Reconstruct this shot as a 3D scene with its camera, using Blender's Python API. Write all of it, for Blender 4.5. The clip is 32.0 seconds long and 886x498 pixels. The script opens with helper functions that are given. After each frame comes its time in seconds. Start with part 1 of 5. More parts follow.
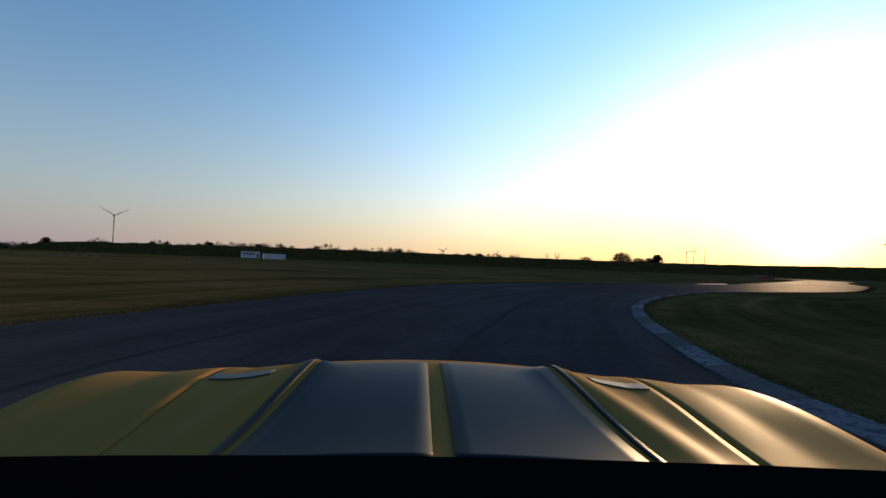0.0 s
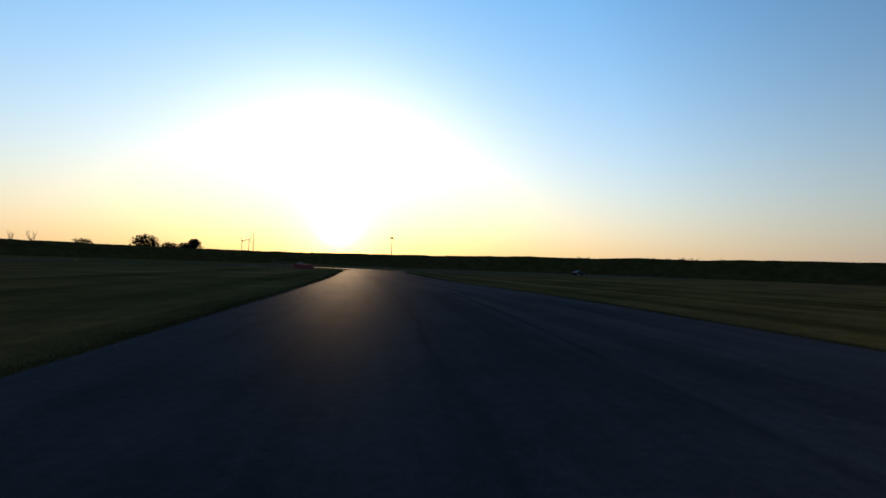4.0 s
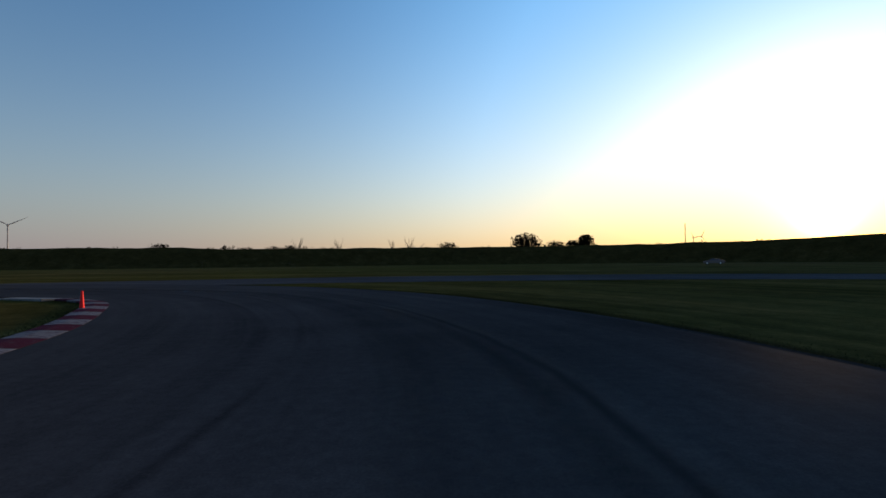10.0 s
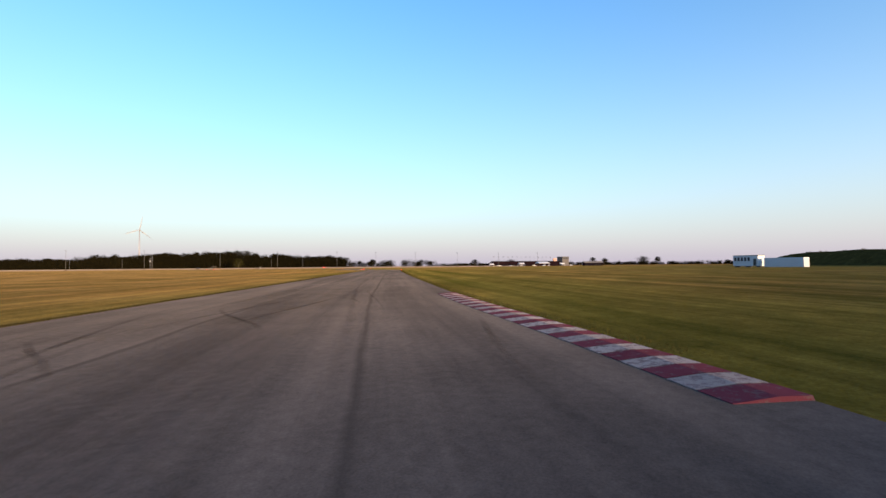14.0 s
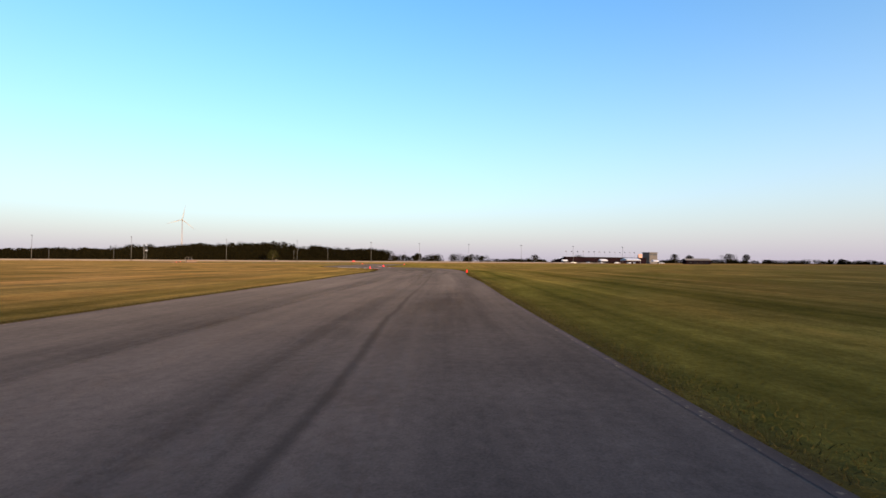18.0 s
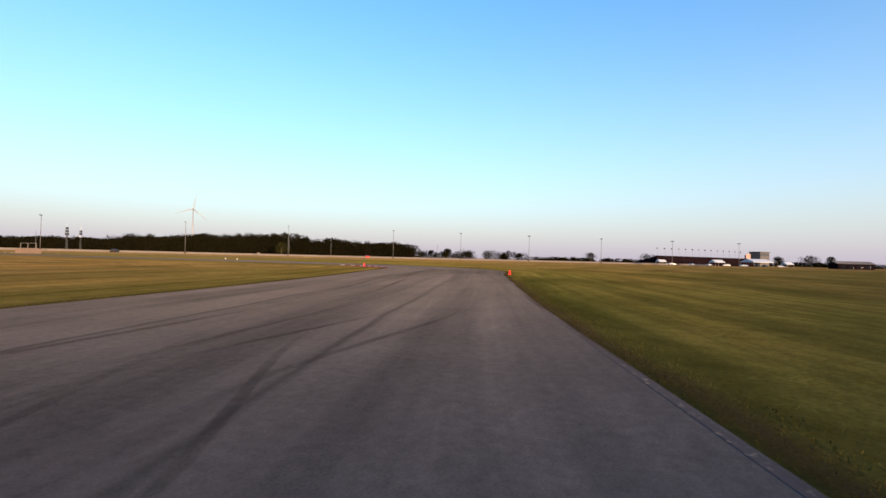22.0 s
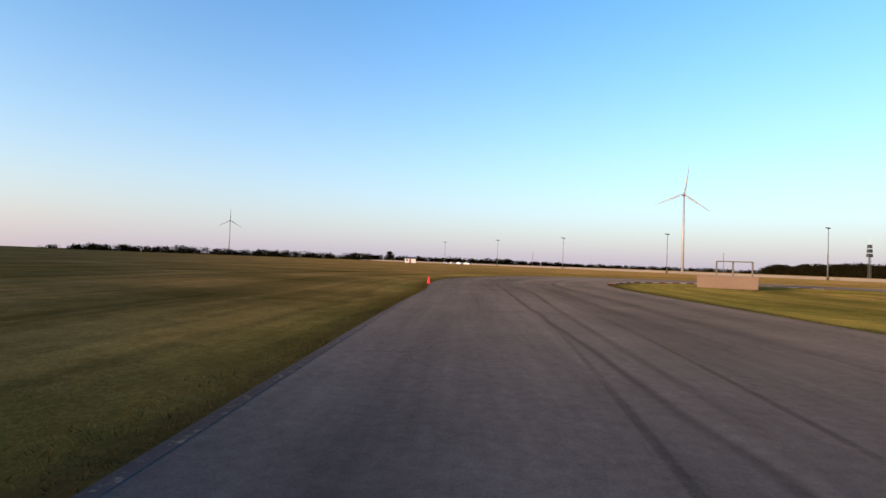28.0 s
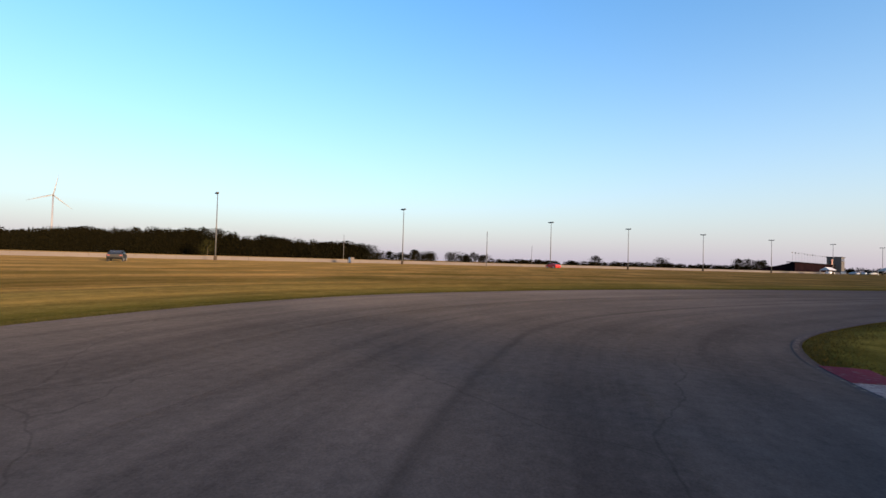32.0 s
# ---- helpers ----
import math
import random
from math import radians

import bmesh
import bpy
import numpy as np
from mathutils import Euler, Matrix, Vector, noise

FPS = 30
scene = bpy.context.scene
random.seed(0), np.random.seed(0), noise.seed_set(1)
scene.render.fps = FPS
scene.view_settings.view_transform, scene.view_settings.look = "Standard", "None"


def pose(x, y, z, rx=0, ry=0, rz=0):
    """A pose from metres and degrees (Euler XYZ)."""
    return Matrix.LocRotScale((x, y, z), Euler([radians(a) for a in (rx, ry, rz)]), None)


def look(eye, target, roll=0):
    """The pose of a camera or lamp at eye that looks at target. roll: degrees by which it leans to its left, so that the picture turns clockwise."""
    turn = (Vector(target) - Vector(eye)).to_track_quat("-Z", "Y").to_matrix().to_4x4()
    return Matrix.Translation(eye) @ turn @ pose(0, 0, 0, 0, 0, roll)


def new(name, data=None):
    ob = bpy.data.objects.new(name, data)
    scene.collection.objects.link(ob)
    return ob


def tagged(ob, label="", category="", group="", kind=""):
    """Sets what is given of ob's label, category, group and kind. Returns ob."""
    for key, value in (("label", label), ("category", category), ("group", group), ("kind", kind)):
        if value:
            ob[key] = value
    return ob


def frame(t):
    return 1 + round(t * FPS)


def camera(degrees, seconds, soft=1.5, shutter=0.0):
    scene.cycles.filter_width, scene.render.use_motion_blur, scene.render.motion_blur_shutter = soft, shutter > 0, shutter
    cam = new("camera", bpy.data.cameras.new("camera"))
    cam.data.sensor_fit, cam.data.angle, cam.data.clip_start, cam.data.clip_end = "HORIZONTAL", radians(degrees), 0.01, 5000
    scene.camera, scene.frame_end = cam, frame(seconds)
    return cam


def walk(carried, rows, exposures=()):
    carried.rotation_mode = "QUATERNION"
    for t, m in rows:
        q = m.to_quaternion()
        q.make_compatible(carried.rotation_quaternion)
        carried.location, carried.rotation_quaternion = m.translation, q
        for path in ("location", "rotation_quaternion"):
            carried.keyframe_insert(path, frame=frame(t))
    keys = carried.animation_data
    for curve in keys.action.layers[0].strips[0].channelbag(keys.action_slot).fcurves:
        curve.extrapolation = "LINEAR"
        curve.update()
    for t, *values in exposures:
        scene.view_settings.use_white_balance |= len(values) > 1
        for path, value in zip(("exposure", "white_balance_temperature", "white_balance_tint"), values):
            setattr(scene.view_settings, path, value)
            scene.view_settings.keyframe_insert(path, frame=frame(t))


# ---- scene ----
cam = camera(85.5, 32.0, shutter=0.0)
PATH = [
    (0, (0.01, 0.01, 1.25), (-0.00, 20.00, 1.84), 2.1),
    (0.5, (0.68, 8.99, 1.25), (4.35, 28.64, 1.86), 2.2),
    (1, (3.17, 18.10, 1.25), (10.60, 36.66, 1.87), 2.1),
    (1.5, (7.40, 26.92, 1.25), (18.11, 43.79, 1.93), 1.8),
    (2, (13.26, 34.92, 1.25), (26.38, 50.00, 1.97), 3.1),
    (2.5, (20.24, 42.29, 1.25), (35.09, 55.66, 2.02), 3.7),
    (3, (28.10, 49.26, 1.25), (43.58, 61.90, 2.04), 3.8),
    (3.5, (36.39, 56.43, 1.25), (51.57, 69.43, 2.07), 3.1),
    (4, (44.96, 63.99, 1.25), (60.15, 76.98, 2.00), 1.9),
    (4.5, (53.77, 71.88, 1.25), (68.77, 85.09, 1.93), 1.3),
    (5, (62.55, 80.20, 1.25), (76.98, 94.03, 1.86), 0.9),
    (5.5, (71.04, 89.04, 1.25), (84.72, 103.61, 1.80), 0.8),
    (6, (79.21, 98.19, 1.25), (92.70, 112.95, 1.80), 0.5),
    (6.5, (87.27, 107.28, 1.25), (100.63, 122.15, 1.79), 0.3),
    (7, (95.06, 116.19, 1.25), (108.40, 131.08, 1.72), 0.5),
    (7.5, (102.50, 124.77, 1.25), (115.79, 139.72, 1.70), 0.5),
    (8, (109.48, 133.04, 1.25), (122.42, 148.28, 1.72), 0.2),
    (8.5, (115.67, 141.15, 1.25), (127.44, 157.32, 1.60), 0.4),
    (9, (120.46, 149.31, 1.25), (129.35, 167.22, 1.63), -0.4),
    (9.5, (123.27, 157.41, 1.25), (127.84, 176.88, 1.69), -1.2),
    (10, (123.94, 164.89, 1.25), (123.41, 184.87, 1.79), -0.6),
    (10.5, (122.75, 171.27, 1.25), (116.41, 190.23, 1.83), 0.1),
    (11, (119.56, 176.77, 1.25), (107.85, 192.97, 1.84), 0.9),
    (11.5, (114.37, 181.90, 1.25), (98.16, 193.61, 1.77), 1.0),
    (12, (107.45, 185.94, 1.25), (89.34, 194.41, 1.86), 0.7),
    (12.5, (99.59, 188.35, 1.25), (80.16, 193.01, 2.02), 0.6),
    (13, (91.13, 189.33, 1.25), (71.16, 190.09, 2.11), 0.7),
    (13.5, (82.24, 188.65, 1.25), (62.51, 185.45, 1.92), -1.1),
    (14, (73.07, 186.30, 1.25), (54.01, 180.28, 1.95), -0.5),
    (14.5, (63.59, 182.87, 1.25), (44.95, 175.64, 1.96), -0.0),
    (15, (53.66, 178.61, 1.25), (35.30, 170.71, 1.97), 0.0),
    (15.5, (43.18, 173.82, 1.25), (24.91, 165.71, 1.97), 0.1),
    (16, (32.09, 168.72, 1.25), (13.77, 160.72, 1.98), 0.2),
    (16.5, (20.39, 163.46, 1.25), (1.97, 155.68, 1.99), 0.3),
    (17, (8.14, 158.02, 1.25), (-10.26, 150.21, 1.85), 0.5),
    (17.5, (-4.48, 152.35, 1.25), (-22.89, 144.55, 1.76), 0.6),
    (18, (-17.40, 146.62, 1.25), (-35.78, 138.75, 1.75), 0.4),
    (18.5, (-30.45, 140.71, 1.25), (-48.70, 132.56, 1.77), 0.2),
    (19, (-43.56, 134.47, 1.25), (-61.46, 125.57, 1.74), -0.6),
    (19.5, (-56.38, 127.35, 1.25), (-73.70, 117.35, 1.75), -0.2),
    (20, (-68.32, 119.68, 1.25), (-84.98, 108.63, 1.74), 1.1),
    (20.5, (-79.35, 111.73, 1.25), (-95.42, 99.84, 1.79), 1.6),
    (21, (-89.71, 103.68, 1.25), (-105.69, 91.66, 1.85), 1.3),
    (21.5, (-99.96, 96.14, 1.25), (-116.79, 85.35, 1.59), 1.1),
    (22, (-110.41, 89.89, 1.25), (-128.40, 81.15, 1.60), 1.4),
    (22.5, (-120.90, 85.25, 1.25), (-139.73, 78.51, 1.66), 1.1),
    (23, (-130.93, 81.49, 1.25), (-149.89, 75.15, 1.69), 0.3),
    (23.5, (-140.22, 78.11, 1.25), (-158.79, 70.69, 1.65), -0.8),
    (24, (-148.30, 73.96, 1.25), (-165.22, 63.31, 1.73), -1.4),
    (24.5, (-154.26, 68.80, 1.25), (-168.50, 54.76, 1.68), -0.1),
    (25, (-158.70, 62.65, 1.25), (-168.43, 45.18, 1.79), 0.2),
    (25.5, (-161.45, 55.30, 1.25), (-166.07, 35.85, 2.00), 0.2),
    (26, (-162.17, 47.05, 1.25), (-161.48, 27.07, 2.01), 0.4),
    (26.5, (-161.08, 38.27, 1.25), (-157.20, 18.66, 2.02), 1.5),
    (27, (-158.65, 29.16, 1.25), (-152.88, 10.02, 1.94), 1.4),
    (27.5, (-155.49, 19.77, 1.25), (-149.16, 0.81, 1.86), 1.5),
    (28, (-152.26, 10.08, 1.25), (-146.56, -9.08, 1.78), 2.1),
    (28.5, (-149.55, 0.12, 1.25), (-145.41, -19.44, 1.70), 3.1),
    (29, (-147.72, -9.86, 1.25), (-145.58, -29.74, 1.75), 3.5),
    (29.5, (-147.56, -19.36, 1.25), (-149.38, -39.27, 1.70), 3.3),
    (30, (-149.10, -27.79, 1.25), (-154.76, -46.97, 1.71), 2.6),
    (30.5, (-152.05, -34.95, 1.25), (-161.67, -52.48, 1.68), 2.0),
    (31, (-156.27, -40.85, 1.25), (-170.09, -55.29, 1.78), 1.7),
    (31.5, (-161.64, -45.05, 1.25), (-179.16, -54.69, 1.73), 2.1),
    (32, (-167.67, -47.38, 1.25), (-187.20, -51.67, 1.74), 1.6),
]
walk(cam, [(t, look(eye, target, roll)) for t, eye, target, roll in PATH], [(0, 1.0, 6400, 12), (1, 0.82, 6400, 12), (2, 0.7, 6400, 12), (9, 0.65, 6400, 12), (10.2, 0.8, 6400, 12), (11, 1.5, 6400, 12), (12, 2.15, 6400, 12), (13, 2.05, 6400, 12), (14, 1.95, 6400, 12), (24, 1.9, 6400, 12), (32, 1.9, 6400, 12)])

# ---- sky and sun ----
SUN_ELEVATION, SUN_BEARING = radians(4.6), radians(37.1)
world = bpy.data.worlds.new("evening")
scene.world = world
world.use_nodes = True
wn = world.node_tree
sky = wn.nodes.new("ShaderNodeTexSky")
sky.sky_type, sky.sun_disc = "NISHITA", False
sky.sun_elevation, sky.sun_rotation = SUN_ELEVATION, SUN_BEARING
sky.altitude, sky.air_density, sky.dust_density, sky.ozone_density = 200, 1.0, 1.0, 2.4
sun_way = Vector((math.sin(SUN_BEARING) * math.cos(SUN_ELEVATION), math.cos(SUN_BEARING) * math.cos(SUN_ELEVATION), math.sin(SUN_ELEVATION)))
back = wn.nodes["Background"]
back.inputs["Strength"].default_value = 0.14


def sums(how, a, b):
    n = wn.nodes.new("ShaderNodeMath")
    n.operation = how
    for sock, v in zip(n.inputs, (a, b)):
        if isinstance(v, (int, float)):
            sock.default_value = v
        else:
            wn.links.new(v, sock)
    return n.outputs[0]


def blend(how, fac, a, b):
    n = wn.nodes.new("ShaderNodeMix")
    n.data_type, n.blend_type, n.clamp_result = "RGBA", how, False
    for sock, v in ((n.inputs[0], fac), (n.inputs[6], a), (n.inputs[7], b)):
        if isinstance(v, tuple):
            sock.default_value = (*v, 1)
        elif isinstance(v, (int, float)):
            sock.default_value = v
        else:
            wn.links.new(v, sock)
    return n.outputs[2]


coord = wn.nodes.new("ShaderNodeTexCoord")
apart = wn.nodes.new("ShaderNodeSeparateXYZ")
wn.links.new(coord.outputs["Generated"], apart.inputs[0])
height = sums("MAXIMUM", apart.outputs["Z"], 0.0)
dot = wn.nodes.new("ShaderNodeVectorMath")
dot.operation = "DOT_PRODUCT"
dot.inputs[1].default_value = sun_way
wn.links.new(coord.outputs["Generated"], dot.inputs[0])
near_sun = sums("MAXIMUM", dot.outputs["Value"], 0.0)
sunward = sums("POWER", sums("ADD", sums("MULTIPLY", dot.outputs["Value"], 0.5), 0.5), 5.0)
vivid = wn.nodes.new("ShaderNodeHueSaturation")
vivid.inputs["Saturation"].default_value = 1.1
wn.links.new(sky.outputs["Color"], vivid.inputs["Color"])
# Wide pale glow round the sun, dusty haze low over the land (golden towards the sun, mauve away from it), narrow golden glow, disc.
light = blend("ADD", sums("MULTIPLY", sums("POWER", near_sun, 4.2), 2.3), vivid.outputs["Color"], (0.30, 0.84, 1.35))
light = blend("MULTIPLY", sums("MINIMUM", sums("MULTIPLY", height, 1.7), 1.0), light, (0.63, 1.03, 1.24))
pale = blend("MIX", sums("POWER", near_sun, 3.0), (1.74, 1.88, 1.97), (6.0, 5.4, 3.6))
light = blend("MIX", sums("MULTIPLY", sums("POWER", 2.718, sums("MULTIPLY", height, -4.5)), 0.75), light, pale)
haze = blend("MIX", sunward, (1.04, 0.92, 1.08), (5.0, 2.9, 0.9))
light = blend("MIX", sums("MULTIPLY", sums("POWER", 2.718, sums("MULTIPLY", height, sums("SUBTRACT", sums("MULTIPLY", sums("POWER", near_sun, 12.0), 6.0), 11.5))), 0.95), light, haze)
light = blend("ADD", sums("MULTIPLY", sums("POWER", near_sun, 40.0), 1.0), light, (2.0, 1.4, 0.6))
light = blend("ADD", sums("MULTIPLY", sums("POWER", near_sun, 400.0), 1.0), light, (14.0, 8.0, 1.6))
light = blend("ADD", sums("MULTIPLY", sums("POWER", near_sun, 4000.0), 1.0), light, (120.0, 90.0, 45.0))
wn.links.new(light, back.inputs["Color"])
sun = new("sun", bpy.data.lights.new("sun", "SUN"))
sun.data.energy, sun.data.angle, sun.data.color = 3.6, radians(7), (1.0, 0.66, 0.36)
sun.matrix_world = look((0, 0, 50), Vector((0, 0, 50)) - sun_way)

# ---- materials ----
def node(nt, kind, **kw):
    n = nt.nodes.new(kind)
    for k, v in kw.items():
        if k in n.inputs:
            n.inputs[k].default_value = v
    return n


def ramp(nt, fac, stops):
    r = nt.nodes.new("ShaderNodeValToRGB")
    els = r.color_ramp.elements
    while len(els) < len(stops):
        els.new(0.5)
    for e, (p, c) in zip(els, stops):
        e.position, e.color = p, (*c, 1)
    nt.links.new(fac, r.inputs["Fac"])
    return r.outputs["Color"]


def mixed(nt, fac, a, b, how="MIX"):
    m = nt.nodes.new("ShaderNodeMix")
    m.data_type, m.blend_type = "RGBA", how
    for sock, v in ((m.inputs[0], fac), (m.inputs[6], a), (m.inputs[7], b)):
        if hasattr(v, "is_linked"):
            nt.links.new(v, sock)
        else:
            sock.default_value = (*v, 1) if isinstance(v, tuple) else v
    return m.outputs[2]


def noise_at(nt, scale, detail=4.0, rough=0.55, stretch=(1, 1, 1)):
    tc = nt.nodes.new("ShaderNodeNewGeometry")
    mp = nt.nodes.new("ShaderNodeMapping")
    mp.inputs["Scale"].default_value = stretch
    nt.links.new(tc.outputs["Position"], mp.inputs["Vector"])
    n = node(nt, "ShaderNodeTexNoise", Scale=scale, Detail=detail, Roughness=rough)
    nt.links.new(mp.outputs["Vector"], n.inputs["Vector"])
    return n.outputs["Fac"]


def surface(name, rough=0.6, metal=0.0, spec=0.5):
    m = bpy.data.materials.new(name)
    m.use_nodes = True
    b = m.node_tree.nodes["Principled BSDF"]
    b.inputs["Roughness"].default_value, b.inputs["Metallic"].default_value = rough, metal
    b.inputs["Specular IOR Level"].default_value = spec
    b.inputs["Diffuse Roughness"].default_value = 1.0 if rough >= 0.7 else 0.0
    return m, m.node_tree, b


def bump(nt, b, height, strength=0.3, distance=0.02):
    n = node(nt, "ShaderNodeBump", Strength=strength, Distance=distance)
    nt.links.new(height, n.inputs["Height"])
    nt.links.new(n.outputs["Normal"], b.inputs["Normal"])


def plain(name, color, rough=0.6, metal=0.0, vary=0.25, scale=6.0, spec=0.4):
    """Paint, metal or plastic with grime at two scales."""
    m, nt, b = surface(name, rough, metal, spec)
    big = noise_at(nt, scale * 0.15)
    fine = noise_at(nt, scale * 4)
    lo = tuple(c * (1 - vary) for c in color)
    hi = tuple(min(1, c * (1 + vary * 0.5)) for c in color)
    c1 = ramp(nt, big, [(0.3, lo), (0.7, hi)])
    c2 = mixed(nt, 0.25, c1, ramp(nt, fine, [(0.35, lo), (0.65, hi)]))
    nt.links.new(c2, b.inputs["Base Color"])
    bump(nt, b, fine, 0.08, 0.005)
    return m


def calc(nt, how, a, b=0.0, c=0.0):
    n = nt.nodes.new("ShaderNodeMath")
    n.operation = how
    for sock, v in zip(n.inputs, (a, b, c)):
        if hasattr(v, "is_linked"):
            nt.links.new(v, sock)
        else:
            sock.default_value = v
    return n.outputs[0]


def span(nt, value, a, b, lo=0.0, hi=1.0):
    """Maps a..b to lo..hi, held at both ends."""
    r = nt.nodes.new("ShaderNodeMapRange")
    nt.links.new(value, r.inputs["Value"])
    for k, v in (("From Min", a), ("From Max", b), ("To Min", lo), ("To Max", hi)):
        r.inputs[k].default_value = v
    return r.outputs["Result"]


def noise_on(nt, vector, scale, detail=4.0, rough=0.55):
    n = node(nt, "ShaderNodeTexNoise", Scale=scale, Detail=detail, Roughness=rough)
    nt.links.new(vector, n.inputs["Vector"])
    return n.outputs["Fac"]


def pair_of(nt, a, b):
    n = nt.nodes.new("ShaderNodeCombineXYZ")
    nt.links.new(a, n.inputs[0]), nt.links.new(b, n.inputs[1])
    return n.outputs[0]


def grey(v):
    return (v, v, v)


def grass_material():
    """Dry straw in the open field, greener mown verges along the outside of the track, mowing lines that follow the track."""
    m, nt, b = surface("mown_grass", 0.9, spec=0.0)
    b.inputs["Diffuse Roughness"].default_value = 1.0
    away, along = nt.nodes.new("ShaderNodeAttribute"), nt.nodes.new("ShaderNodeAttribute")
    away.attribute_name, along.attribute_name = "from_edge", "along"
    away, along = away.outputs["Fac"], along.outputs["Fac"]
    wide = noise_at(nt, 0.012, 3)
    mid = noise_at(nt, 0.11, 5, 0.6)
    tuft = noise_at(nt, 1.4, 5, 0.7)
    fine = noise_at(nt, 14.0, 6, 0.75)
    dry = ramp(nt, mid, [(0.30, (0.066, 0.049, 0.019)), (0.50, (0.100, 0.070, 0.029)), (0.72, (0.146, 0.098, 0.048))])
    lush = ramp(nt, mid, [(0.30, (0.050, 0.048, 0.013)), (0.70, (0.092, 0.080, 0.024))])
    green = calc(nt, "MULTIPLY", calc(nt, "MULTIPLY", span(nt, away, 3.0, 40.0, 0.9, 0.0), span(nt, away, -0.5, 0.5)), span(nt, along, 300.0, 330.0))
    green = calc(nt, "MAXIMUM", green, span(nt, away, -14.0, -0.5, 0.0, 0.55))
    green = calc(nt, "ADD", green, calc(nt, "MULTIPLY", calc(nt, "SUBTRACT", wide, 0.5), 1.6))
    green = calc(nt, "ADD", green, calc(nt, "MULTIPLY", calc(nt, "SUBTRACT", mid, 0.5), 0.9))
    green = calc(nt, "ADD", green, span(nt, along, 250.0, 310.0, -0.35, 0.0))
    c = mixed(nt, ramp(nt, green, [(0.15, grey(0)), (0.85, grey(1))]), dry, lush)
    c = mixed(nt, 0.6, c, ramp(nt, fine, [(0.30, grey(0.40)), (0.70, grey(1.4))]), "MULTIPLY")
    c = mixed(nt, 0.55, c, ramp(nt, tuft, [(0.32, (0.55, 0.58, 0.5)), (0.68, (1.32, 1.26, 1.2))]), "MULTIPLY")
    near = span(nt, calc(nt, "ABSOLUTE", away), 20.0, 60.0, 0.75, 0.0)
    lanes = noise_on(nt, pair_of(nt, calc(nt, "MULTIPLY", away, 0.30), calc(nt, "MULTIPLY", along, 0.008)), 1.0, 3, 0.6)
    rows = noise_on(nt, pair_of(nt, calc(nt, "MULTIPLY", away, 1.3), calc(nt, "MULTIPLY", along, 0.03)), 1.0, 4, 0.65)
    c = mixed(nt, near, c, mixed(nt, 1.0, c, ramp(nt, lanes, [(0.36, (0.52, 0.60, 0.48)), (0.50, (0.98, 1.0, 0.95)), (0.64, (1.40, 1.28, 1.2))]), "MULTIPLY"))
    c = mixed(nt, near, c, mixed(nt, 1.0, c, ramp(nt, rows, [(0.36, grey(0.68)), (0.62, (1.28, 1.22, 1.15))]), "MULTIPLY"))
    mown = noise_at(nt, 0.035, 4, 0.6, (1.0, 5.0, 1.0))
    c = mixed(nt, 0.4, c, ramp(nt, mown, [(0.38, (0.50, 0.58, 0.45)), (0.47, (0.9, 0.92, 0.85)), (0.60, (1.35, 1.2, 1.1))]), "MULTIPLY")
    nt.links.new(c, b.inputs["Base Color"])
    bump(nt, b, fine, 0.6, 0.04)
    return m


